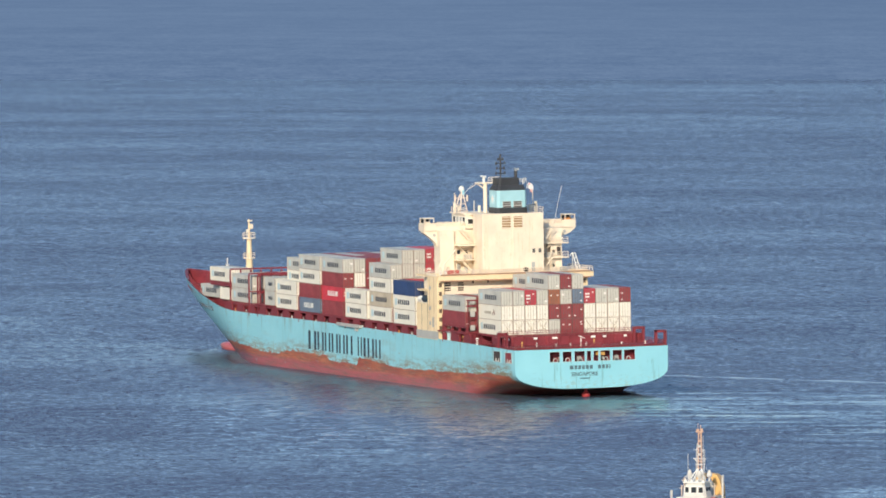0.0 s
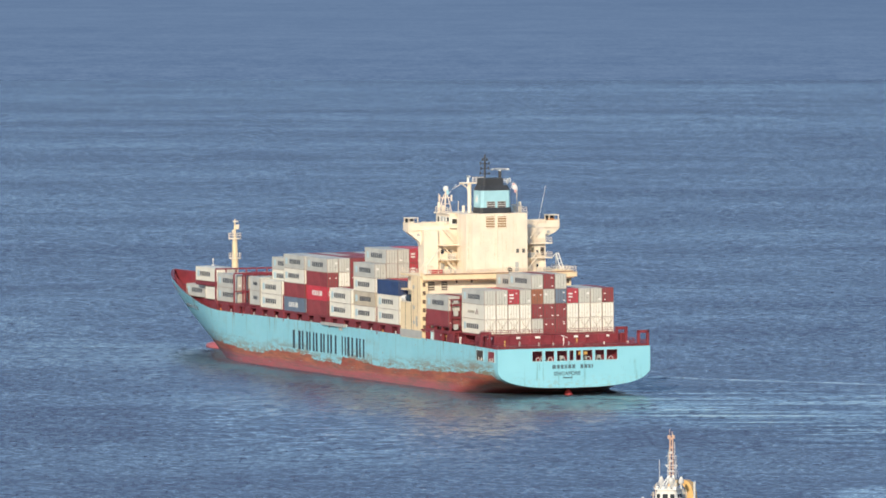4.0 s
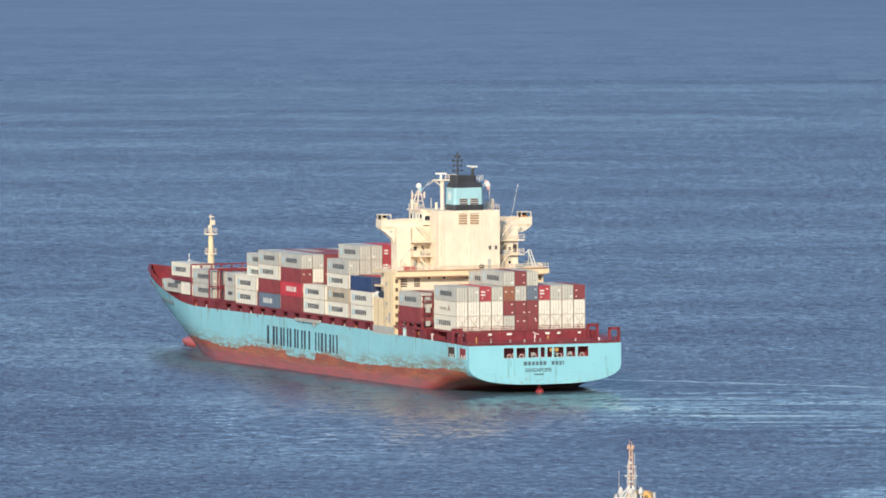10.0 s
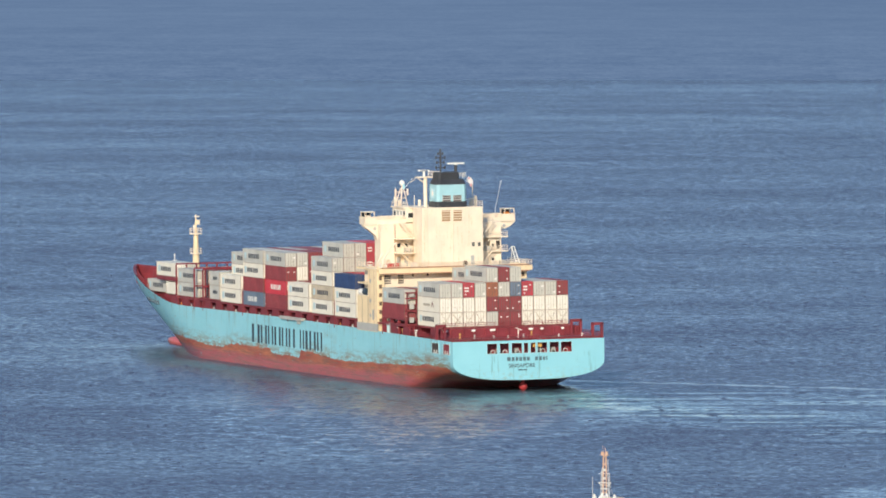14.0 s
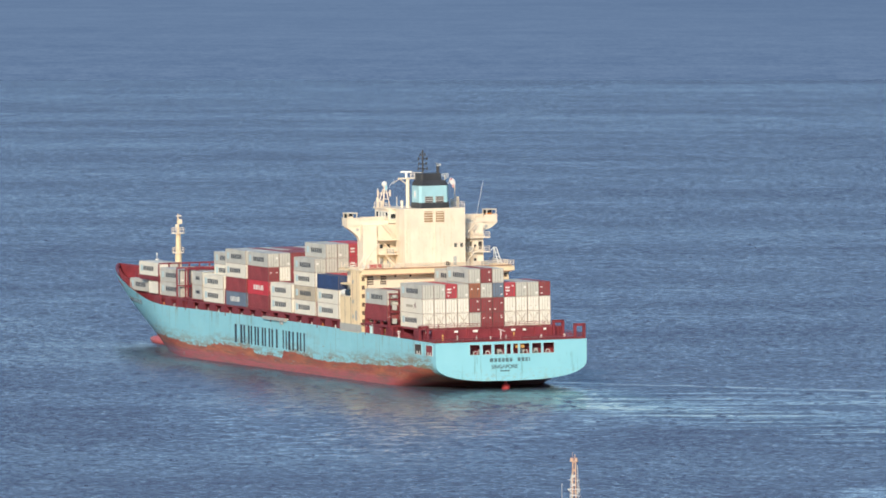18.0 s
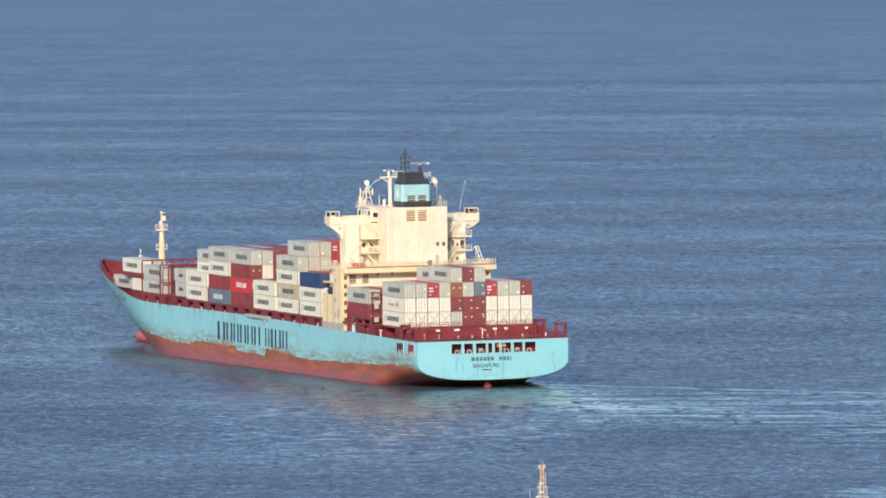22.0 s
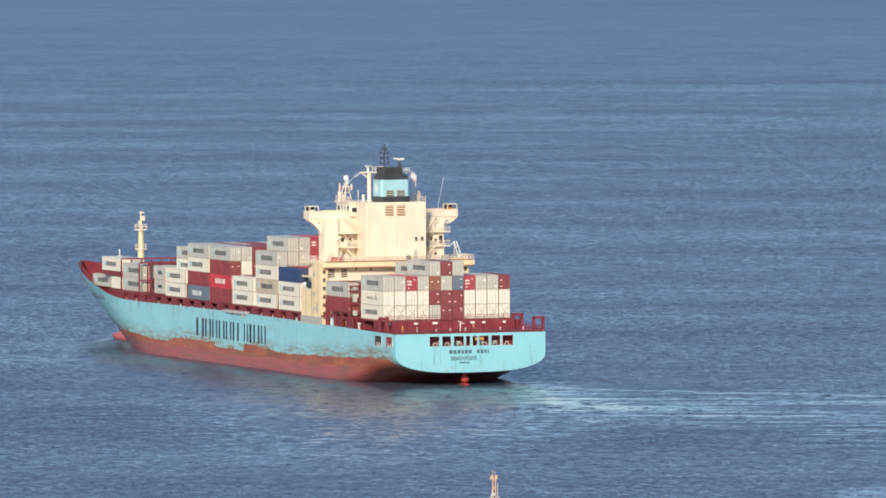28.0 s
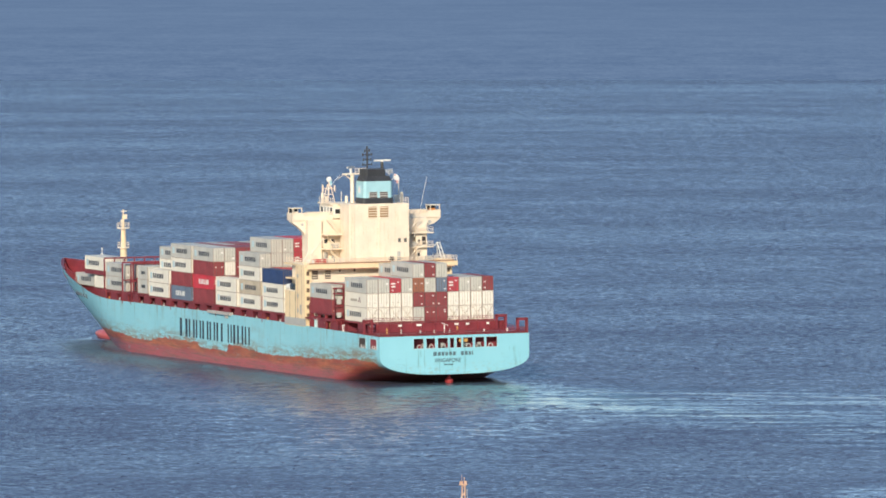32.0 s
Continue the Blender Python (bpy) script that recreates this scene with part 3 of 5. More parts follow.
for wdt in (0.75, 0.6, 0.55, 0.6, 0.6, 0.6, -0.7, 0.6, 0.6, 0.5, 0.25):
    if wdt > 0:
        part("name_bar", B((-0.02, -0.004, y - wdt, y, 5.45, 6.2)), M_FADED, ship)
    y -= abs(wdt) + 0.22
fc = bpy.data.curves.new("port_of_registry", "FONT")
fc.body, fc.size, fc.align_x, fc.extrude, fc.offset = "SINGAPORE", 1.05, "CENTER", 0.01, 0.025
txt = new("text_tmp", fc)
me = bpy.data.meshes.new_from_object(txt.evaluated_get(bpy.context.evaluated_depsgraph_get()))
bpy.data.objects.remove(txt)
me.materials.append(M_FADED)
ob = new("port_of_registry", me)
ob.parent = ship
ob.matrix_basis = Matrix.Translation((-0.02, 1.5, 4.15)) @ Matrix.Rotation(radians(-90), 4, "Z") @ Matrix.Rotation(radians(90), 4, "X")
tagged(ob, "dark blue port of registry lettering on the stern")
part("draught_bar", B((-0.02, -0.004, 0.4, 2.4, 3.55, 3.75)), M_NAVY, ship)
for i in range(6):
    x = 177 + i * 3.4
    part("bow_name_bar", rods(((x, half(x, 9.2) + 0.05, 9.2), (x + 0.5, half(x + 0.5, 10.0) + 0.07, 10.0)), r=0.22, n=4), M_NAVY, ship)

# rudder head
bm = B((1.6, 6.0, -0.35, 0.35, -4, -0.7))
ball(bm, (3.2, 0, 0.15), 0.85, 0.95)
rod(bm, (3.2, 0, -0.9), (3.2, 0, 1.4), 0.3)
part("rudder", bm, paint("rudder_red_paint", (0.40, 0.035, 0.04), (0.2, 0.05, 0.04), 0.3, 0.5, 0.15), ship, "red rudder head under the stern")

# main deck gear: side coaming, posts, stern platform
part("hatch_coaming", B((24, 167, -13.5, 13.5, 9.4, 11.6)), M_DECKRED, ship, "red hatch coaming along the deck")
def deck_post():
    bm = bmesh.new()
    prism(bm, [(-2.1, 0.0), (2.1, 0.0), (2.1, 0.7), (1.75, 1.4), (1.1, 1.85), (-1.1, 1.85), (-1.75, 1.4), (-2.1, 0.7)], "y", -0.35, 0.0)
    box(bm, -0.12, 0.12, -1.9, -0.35, 0.0, 1.9)
    box(bm, -1.2, 1.2, -0.6, -0.35, 1.7, 1.95)
    return bm


post_me = mesh_of(deck_post(), "deck_post", M_DECKRED)
for s in (1, -1):
    for i in range(21):
        x = 25.9 + i * 6.84
        if 37 < x < 53:
            continue
        ob = new("deck_post", post_me)
        ob.parent = ship
        ob.matrix_basis = Matrix.Translation((x, s * 16.0, lerp(min(x, 160), DECK) - 0.12)) @ Matrix.Rotation(0 if s > 0 else math.pi, 4, "Z")
for s in (1, -1):
    part("deck_railing", railing((54, s * 15.9, 9.9), (160, s * 15.9, 9.4), 1.1, 2.6, 0.05), M_DECKRED, ship)
    part("side_girder", B((26, 160, s * 16.0 - 0.12, s * 16.0 + 0.12, 11.35, 11.6)), M_DECKRED, ship)
random.seed(4)
for i in range(16):
    x = 56.7 + i * 6.84 + random.uniform(-0.4, 0.4)
    part("deck_fitting", rods(((x, 15.8, 9.8), (x, 15.8, 10.45), 0.15)), random.choice([M_WHITE, M_WHITE, M_STEEL, M_ORANGE]), ship)
part("accommodation_ladder", B((84, 97, 16.12, 16.7, 9.9, 10.5), (86, 87.2, 16.12, 16.5, 9.2, 9.9)), M_GREYP, ship, "stowed grey accommodation ladder")
part("stern_platform", B((10.8, 13.6, -15.5, 15.5, 9.4, 11.5), (1.2, 12, -15.8, 15.8, 9.45, 9.75)), M_DECKRED, ship, "red lashing platform at the stern")
for i in range(13):
    y = 14.5 - i * 2.4
    part("platform_post", B((10.5, 10.8, y - 0.15, y + 0.15, 9.7, 11.5)), M_DECKRED, ship)
part("platform_railing", railing((10.6, 15.4, 11.5), (10.6, -15.4, 11.5), 1.1, 2.0, 0.05), M_DECKRED, ship)
part("stern_railing", railing((0.3, 15.8, 9.5), (0.3, -15.8, 9.5), 1.1, 2.0, 0.06), M_DECKRED, ship)
for s in (1, -1):
    part("quarter_railing", railing((0.3, s * 15.9, 9.5), (24, s * 15.9, 9.6), 1.1, 2.0, 0.06), M_DECKRED, ship)


def portal(x, y, w=2.4, h=3.2):
    part("mooring_portal", B((x, x + 0.6, y - w / 2, y - w / 2 + 0.45, 9.5, 9.5 + h), (x, x + 0.6, y + w / 2 - 0.45, y + w / 2, 9.5, 9.5 + h), (x, x + 0.6, y - w / 2, y + w / 2, 9.5 + h - 0.5, 9.5 + h)), M_DECKRED, ship, "red portal frame on the stern deck")


portal(10.0, -14.2, 2.4, 3.3)
portal(1.2, -15.2, 2.4, 3.0)
portal(9.0, 15.0, 2.2, 3.0)
for y, c, h in ((9.5, M_STEEL, 10.6), (5.4, M_STEEL, 10.4), (-0.9, M_STEEL, 10.5), (-2.6, M_AMBERY, 11.0), (-8.4, M_WHITE, 10.3), (-13.4, M_WHITE, 10.4), (12.6, M_AMBERY, 10.9), (2.4, M_STEEL, 10.3)):
    part("deck_vent", rods(((5, y, 9.4), (5, y, h), 0.16)), c, ship)
for y, w in ((13.6, 1.0), (7.6, 0.8), (3.5, 1.1), (-4.6, 0.9), (-7.0, 0.7), (-11.4, 0.6)):
    part("deck_placard", B((10.40, 10.46, y - w / 2, y + w / 2, 10.9, 11.3)), M_WHITE, ship)
bm = bmesh.new()
for i in range(4):
    y = -1.4 - i * 0.5
    rod(bm, (2.5, y, 9.7), (2.5, y, 10.3), 0.35)
part("mooring_winch", bm, M_DECKRED, ship)
part("stern_davit", rods(((3, 1.0, 9.4), (3, 1.0, 11.4), 0.12), ((3, 1.5, 11.8), (3, 0.2, 11.3), 0.09)), M_WHITE, ship)

for x, r, h, m, lab in ((36.4, 0.34, 1.7, M_PALE, "pale blue drum on deck"), (34.9, 0.42, 1.9, M_GREYP, "grey ventilator on deck"), (38.4, 0.22, 1.5, M_WHITE, "white ventilator on deck"), (31.0, 0.20, 1.3, M_WHITE, "white ventilator on deck"), (28.4, 0.18, 1.2, M_AMBERY, "amber hydrant on deck"), (21.0, 0.24, 1.2, M_WHITE, "white ventilator on deck")):
    o = part("deck_ventilator", rods(((x, 15.7, 9.4), (x, 15.7, 9.6 + h), r), n=10), m, ship, lab)
    part("cowl", rods(((x, 15.7, 9.55 + h), (x, 15.7, 9.75 + h), r * 1.35), n=10), m, o)
for x, y, h, m in ((222, -3.0, 1.3, M_STEEL), (218, -4.6, 1.0, M_WHITE), (213, -6.0, 1.5, M_STEEL), (210, -2.0, 1.1, M_WHITE), (206, -7.6, 1.2, M_STEEL), (200, -6.4, 1.8, M_WHITE), (196, -3.0, 1.6, M_STEEL)):
    z = lerp(x, FLOOR)
    o = part("bollard", rods(((x, y, z), (x, y, z + h), 0.24), ((x + 1.0, y, z), (x + 1.0, y, z + h * 0.8), 0.24), n=8), m, ship, "pale steel bollard on the forecastle")
    part("base", B((x - 0.5, x + 1.5, y - 0.4, y + 0.4, z, z + 0.15)), M_DECKRED, o)

# red lashing bridges between the bays
for x in (38.8, 66.35, 93.6, 120.6, 145.0, 150.3, 164.6):
    top = (18.5 if x > 160 else 18.2) if x > 140 else 15.0
    half_w = 14.9 if x > 160 else 16.0
    lbr = part("lashing_bridge", B((x - 0.2, x + 0.2, -half_w, half_w, top - 0.3, top)), M_DECKRED, ship, "red steel lashing bridge")
    part("lower_beam", B((x - 0.22, x + 0.22, -half_w, half_w, 14.2, 14.45)), M_DECKRED, lbr)
    for i in range(14):
        y = -half_w + i * half_w * 2 / 13
        part("post", B((x - 0.2, x + 0.2, y - 0.12, y + 0.12, 9.4, top - 0.35)), M_DECKRED, lbr)
# after lashing tower beside the stern bay
for s in (1, -1):
    tw = part("lashing_tower", B((25.45, 25.65, s * 14.9 - 1.05, s * 14.9 - 0.9, 9.4, 18.1)), M_DECKRED, ship, "red lashing tower with grey boxes")
    part("tower_post", B((25.45, 25.65, s * 14.9 + 0.9, s * 14.9 + 1.05, 9.4, 18.1)), M_DECKRED, tw)
    for z in (11.6, 14.4, 16.9, 18.0):
        part("tower_platform", B((25.4, 26.1, s * 14.9 - 1.1, s * 14.9 + 1.1, z, z + 0.25)), M_DECKRED, tw)
    for z in (12.2, 14.9, 17.4):
        part("reefer_socket_box", B((25.5, 25.9, s * 14.9 - 0.5, s * 14.9 + 0.4, z, z + 1.0)), M_GREYP, tw)
part("bow_pedestal", B((167.4, 176.9, -13.2, 13.2, 10.0, 11.66), (176.9, 190.0, -11.8, 11.8, 10.4, 11.66)), M_DECKRED, ship)
for s in (1, -1):
    part("bow_cell_platform", B((167.8, 180.3, s * 11.0 - 2.7, s * 11.0 + 2.7, 14.5, 15.36)), M_DECKRED, ship, "red cell platform under the upper bow tier")
part("bow_breakwater", B((191.0, 191.4, -10.6, 10.6, 11.6, 16.0)), M_DECKRED, ship, "red breakwater on the forecastle")
part("windlass", B((203, 206, -5, 5, 12.9, 14.4)), M_DECKRED, ship)

# foremast
# pale pane colour stands for bright reflections in the side windows
M_PANESHEEN = paint("pale_pane_reflection", (0.44, 0.45, 0.42), (0.4, 0.35, 0.28), 0.1, 0.25, 0.1)
M_SLIT = paint("shaded_brown_slit", (0.15, 0.10, 0.07), (0.25, 0.15, 0.08), 0.3, 0.6, 0.15)
# rust of the deck-edge pipes, and the painted shade of the tower recesses
M_RUSTSHADE = paint("pipe_rust_recess_shade", (0.44, 0.26, 0.17), (0.35, 0.16, 0.08), 0.4, 0.55, 0.15)
M_TOWER = paint("yellow_cream_paint", (0.82, 0.66, 0.42), (0.50, 0.28, 0.12), 0.26, 0.5, 0.06)
bm = rod(bmesh.new(), (193.5, 0, 12.6), (193.5, 0, 19.2), 0.85, 0.68, 12)
rod(bm, (193.5, 0, 19.2), (193.5, 0, 23.4), 0.62, 0.5, 12)
rod(bm, (193.5, 0, 23.4), (193.5, 0, 26.0), 0.26, 0.2, 8)
rod(bm, (193.5, 0, 26.0), (193.5, 0, 27.4), 0.14, 0.12, 6)
mast = part("foremast", bm, M_TOWER, ship, "cream foremast with two platforms")
for z, r in ((23.2, 1.4), (18.98, 1.3)):
    part("platform", rods(((193.5, 0, z), (193.5, 0, z + 0.24), r), n=12), M_CREAM, mast)
for z, r in ((23.45, 1.35), (19.2, 1.25)):
    ring = [(193.5 + r * math.cos(i * math.pi / 5), r * math.sin(i * math.pi / 5), z) for i in range(10)]
    bm = bmesh.new()
    for i in range(10):
        a, b = Vector(ring[i]), Vector(ring[(i + 1) % 10])
        for h in (0.55, 1.0):
            rod(bm, a + Vector((0, 0, h)), b + Vector((0, 0, h)), 0.04, n=4)
        rod(bm, a, a + Vector((0, 0, 1)), 0.04, n=4)
    part("platform_rail", bm, M_CREAM, mast)
for b in ((193.0, 193.7, -0.75, -0.2, 25.3, 26.3), (193.2, 193.6, -0.7, 0.4, 26.9, 27.1), (193.2, 193.6, 0.2, 0.6, 24.6, 25.2)):
    part("mast_light", B(b), M_CREAM, mast)
part("bow_light_mast", rods(((205, 0.8, 12.0), (205, 0.8, 18.2), 0.08), ((205, 0.3, 17.2), (205, 1.3, 17.2), 0.08), ((205, 0.8, 16.4), (205, 0.8, 17.1), 0.26), ((205, 0.8, 18.2), (205, 0.8, 18.6), 0.14)), M_WHITE, ship)

# ---- superstructure ----
house = ship


def H(name, boxes, mat=None, label=""):
    return part(name, B(*boxes), mat or M_CREAM, house, label)


H("lower_block", [(42.2, 52.6, -14.6, 14.6, 9.5, 21.6)])
for s in (1, -1):
    a, b = (s * 14.6, s * 16.15)
    lo, hi = min(a, b), max(a, b)
    H("side_tower", [(41.6, 46.8, lo, hi, 9.6, 22.6), (46.8, 52.8, lo, hi, 9.6, 16.6), (46.8, 52.4, lo, hi, 19.0, 19.3)], M_TOWER)
    H("tower_door", [(43.4, 44.3, s * 16.15 - 0.03, s * 16.15 + 0.03, 12.0, 14.0)], M_GREYP)
    for z in (12.4, 15.4, 19.4):
        H("tower_vent", [(45.0, 45.9, s * 16.15 - 0.03, s * 16.15 + 0.03, z, z + 0.7)], M_GREYP)
    # plates on the wall: shade in the tower's small openings, as brown colour
    for i in range(6):
        H("tower_slit", [(41.55, 41.6, s * 15.4 - 0.3, s * 15.4 + 0.3, 11.5 + i * 1.7, 12.3 + i * 1.7)], M_SLIT)
    # dark strip painted for the shadow line between the panels
    H("tower_joint", [(50.0, 50.12, s * 16.15 - 0.02, s * 16.15 + 0.02, 11.2, 16.6)], M_DARK)
    # tan strips painted for the shade of upright recesses
    for jx in (43.2, 45.6):
        H("tower_seam", [(jx, jx + 0.12, s * 16.15 - 0.02, s * 16.15 + 0.02, 11.2, 22.2)], M_RUSTSHADE)
    H("tower_cap", [(41.4, 47.0, s * 16.2 - 0.12, s * 16.2 + 0.12, 22.2, 22.5)], M_CREAM)
    H("shelf_edge", [(46.85, 52.9, s * 16.2 - 0.1, s * 16.2 + 0.1, 16.6, 16.8)], M_CREAM)
    # dark strip painted for the shaded slot beside the low block
    H("tower_joint", [(46.7, 46.85, s * 16.15 - 0.02, s * 16.15 + 0.02, 11.2, 16.6)], M_DARK)
    H("grey_base", [(41.4, 53.0, s * 16.1 - 0.1, s * 16.1 + 0.1, 9.7, 11.2)], M_GREYP)
# wall is not cut: dark plates carry the shade of the openings
for y, z, w, h in ((13.7, 19.2, 0.75, 1.7), (13.7, 16.0, 0.75, 1.9), (13.7, 12.6, 0.75, 2.2), (10.9, 19.2, 0.7, 1.7), (8.2, 20.6, 0.2, 0.5), (5.0, 20.6, 0.2, 0.5), (-8.2, 19.2, 0.7, 1.6), (-13.7, 19.2, 0.75, 1.7)):
    o = H("after_opening", [(42.14, 42.2, y - w, y + w, z, z + h)], M_DARK, "dark plate for a shaded opening in the after side")
    if h > 1:
        for i in range(3):
            part("slat", B((42.08, 42.14, y - w, y + w, z + 0.25 + i * 0.5, z + 0.4 + i * 0.5)), M_CREAM, o)
        part("jamb", B((42.05, 42.14, y + w - 0.1, y + w + 0.1, z, z + h)), M_CREAM, o)
H("boat_deck", [(40.3, 53.0, -16.9, 16.2, 21.9, 22.3), (40.3, 40.7, -16.9, 16.2, 21.35, 21.9)], M_TOWER, "yellow-cream boat deck slab")
for z in (22.45, 21.25):
    part("fire_main", rods(((40.22, 15.6, z), (40.22, -16.2, z)), r=0.14), M_RUSTSHADE, house, "rust-stained pipe along the boat deck edge")
part("boat_deck_railing", railing((40.5, 16.0, 22.3), (40.5, -16.8, 22.3), 1.1, 1.6, 0.05), M_CREAM, house)
for s in (1, -1):
    part("boat_deck_side_railing", railing((40.5, s * 16.1, 22.3), (52, s * 16.1, 22.3), 1.1, 1.6, 0.05), M_CREAM, house)
part("hose_reel", rods(((48.0, 15.6, 17.4), (49.6, 15.6, 17.4), 0.75), n=12), M_NAVY, house, "dark blue hose reel")
part("life_raft", rods(((50.2, 15.6, 17.3), (52.2, 15.6, 17.3), 0.62), n=12), M_WHITE, house, "white liferaft canister on its cradle")
# tiers of the upper block
H("upper_block", [(47.4, 53.0, -10.4, 10.4, 22.3, 31.0)])
for s in (1, -1):
    o = (10.4, 14.0) if s > 0 else (-14.0, -10.4)
    H("side_fin", [(46.6 if s > 0 else 44.4, 49.8, *((10.4, 13.4) if s > 0 else (-11.8, -9.4)), 22.3, 31.0)])
    bm = bmesh.new()
    if s > 0:
        curve = ((13.4, 27.7), (13.75, 28.6), (15.0, 29.7), (16.3, 30.6), (16.3, 31.0), (13.4, 31.0))
    else:
        curve = ((11.8, 29.0), (13.6, 29.2), (15.2, 29.8), (16.3, 30.7), (16.3, 31.0), (11.8, 31.0))
    prism(bm, [(s * y, z) for y, z in curve], "x", 48.3, 49.7)
    part("wing_bracket", bm, M_CREAM, house)
    if s < 0:
        H("stair_bulkhead", [(44.6, 45.4, -9.4, -6.55, 28.1, 31.0), (44.6, 45.4, -9.4, -6.55, 22.3, 25.0), (45.9, 46.2, -9.4, -6.55, 25.2, 27.9)])
    part("bracket_port", rods(((48.2, s * 13.95, 30.05), (48.32, s * 13.95, 30.05), 0.34), n=10), M_GREYP, house, "grey lightening hole in the wing bracket")
    for z in (25.0, 27.9):
        d = (6.6, 10.5) if s > 0 else (-12.9, -6.6)
        H("balcony", [(44.6 if s > 0 else 43.4, 47.4, *d, z, z + 0.22)])
        part("balcony_railing", railing((44.7 if s > 0 else 43.5, s * 6.8, z + 0.2), (44.7 if s > 0 else 43.5, s * (10.4 if s > 0 else 12.8), z + 0.2), 1.05, 1.3, 0.05), M_CREAM, house)
    # flat plate: cream to port, dark to starboard as an opening's painted shade
    H("fin_recess", [((46.54, 46.6, 11.6, 12.6, 25.6, 27.2) if s > 0 else (44.34, 44.4, -11.5, -10.7, 25.6, 27.2))], M_DARK if s < 0 else M_CREAM)
    for z in (23.2, 26.0):
        H("fin_window", [(44.33, 44.4, s * 10.0 - 0.22, s * 10.0 + 0.22, z, z + 0.6)], M_GLASS) if s < 0 else None
    dx = 0 if s > 0 else -2.0
    part("outside_stair", stair((45.4 + dx, s * 6.8, 22.4), (45.4 + dx, s * 9.3, 25.1)), M_CREAM, house)
    part("outside_stair", stair((46.6 + dx, s * 7.0, 25.2), (46.6 + dx, s * 9.6, 28.0)), M_CREAM, house)
    part("outside_stair", stair((45.4 + dx, s * 7.0, 28.1), (45.4 + dx, s * 9.8, 31.1)), M_CREAM, house)
    part("stair_locker", B((45.6 + dx, 46.6 + dx, s * 8.2 - 1.1, s * 8.2 + 0.2, 25.25, 26.1)), M_GREYP, house)
    for y in (7.6, 9.2):
        H("door", [(47.34, 47.4, s * y - 0.4, s * y + 0.4, 22.4, 24.3)], M_GREYP)
        H("cabin_window", [(47.34, 47.4, s * y - 0.35, s * y + 0.35, 26.2, 27.0)], M_GLASS)
    # bridge wing with its cab
    w = (7.4, 16.3) if s > 0 else (-16.3, -7.4)
    H("wing_deck", [(48.0, 50.8, *w, 30.9, 31.2)])
    H("wing_bulwark", [(48.0, 48.15, *((13.4, 16.3) if s > 0 else (-16.3, -13.4)), 31.2, 32.4), (50.65, 50.8, *w, 31.2, 32.4)])
    H("wing_kerb", [(48.0, 48.15, *((7.4, 13.4) if s > 0 else (-13.4, -7.4)), 31.2, 31.8)])
    part("wing_railing", railing((48.08, s * 7.6, 31.8), (48.08, s * 13.4, 31.8), 0.8, 1.0, 0.045), M_CREAM, house)
    e = (16.15, 16.3) if s > 0 else (-16.3, -16.15)
    H("wing_end", [(48.0, 50.8, *e, 31.2, 32.5)])
    c = (14.0, 16.2) if s > 0 else (-16.2, -14.0)
    H("wing_cab_roof", [(48.1, 50.7, *c, 33.35, 33.5)])
    for px, pz in ((48.15, 32.3), (50.4, 31.2)):
        for py in (c[0], c[1] - 0.2):
            H("wing_cab_post", [(px, px + 0.14, py, py + 0.14, pz, 33.4)])
    H("wing_cab_glass", [(50.45, 50.5, c[0] + 0.2, c[1] - 0.2, 32.0, 33.35)], M_GLASS)
    H("wing_console", [(49.2, 49.9, s * 15.0 - 0.5, s * 15.0 + 0.5, 31.2, 32.7)], M_ORANGE if s < 0 else M_CREAM)
    H("wing_cab_mullion", [(50.38, 50.45, s * 15.0 - 0.08, s * 15.0 + 0.08, 32.0, 33.35)])
# wheelhouse
H("wheelhouse", [(47.6, 55.4, -7.4, 7.4, 31.2, 34.0), (48.61, 55.8, -7.7, 7.7, 34.0, 34.25)])
for s in (1, -1):
    wd = H("wheelhouse_window", [(47.52, 47.6, s * 6.45 - 0.6, s * 6.45 + 0.6, 32.15, 33.1)], M_GLASS, "dark after window of the wheelhouse")
    part("frame", B(*[(47.46, 47.6, *b) for b in ((s * 6.45 - 0.75, s * 6.45 - 0.6, 32.0, 33.25), (s * 6.45 + 0.6, s * 6.45 + 0.75, 32.0, 33.25), (s * 6.45 - 0.6, s * 6.45 + 0.6, 33.1, 33.25), (s * 6.45 - 0.6, s * 6.45 + 0.6, 32.0, 32.15))]), M_WHITE, wd)
    for i in range(4):
        x = 48.7 + i * 1.75
        wd = H("wheelhouse_side_window", [(x - 0.6, x + 0.6, s * 7.4 - 0.04, s * 7.4 + 0.04, 32.35, 33.4)], M_GLASS if i in (0, 3) else M_PANESHEEN, "window in the wheelhouse side")
        part("frame", B((x - 0.72, x - 0.6, s * 7.4 - 0.08, s * 7.4 + 0.08, 32.25, 33.5), (x + 0.6, x + 0.72, s * 7.4 - 0.08, s * 7.4 + 0.08, 32.25, 33.5), (x - 0.6, x + 0.6, s * 7.4 - 0.08, s * 7.4 + 0.08, 33.4, 33.5), (x - 0.6, x + 0.6, s * 7.4 - 0.08, s * 7.4 + 0.08, 32.25, 32.35)), M_WHITE, wd)
    part("bridge_top_railing", railing((47.6, s * 7.5, 34.2), (55.3, s * 7.5, 34.2), 1.1, 1.2, 0.05), M_CREAM, house)
# engine casing
# flat grey pane colour, lighter than the dark window glass
M_GREYPANE = paint("dull_grey_window_pane", (0.13, 0.13, 0.12), (0.3, 0.2, 0.12), 0.1, 0.25, 0.1)
M_CASING = paint("rust_streaked_cream_paint", CREAM, (0.64, 0.43, 0.23), 0.42, 0.45, 0.07)
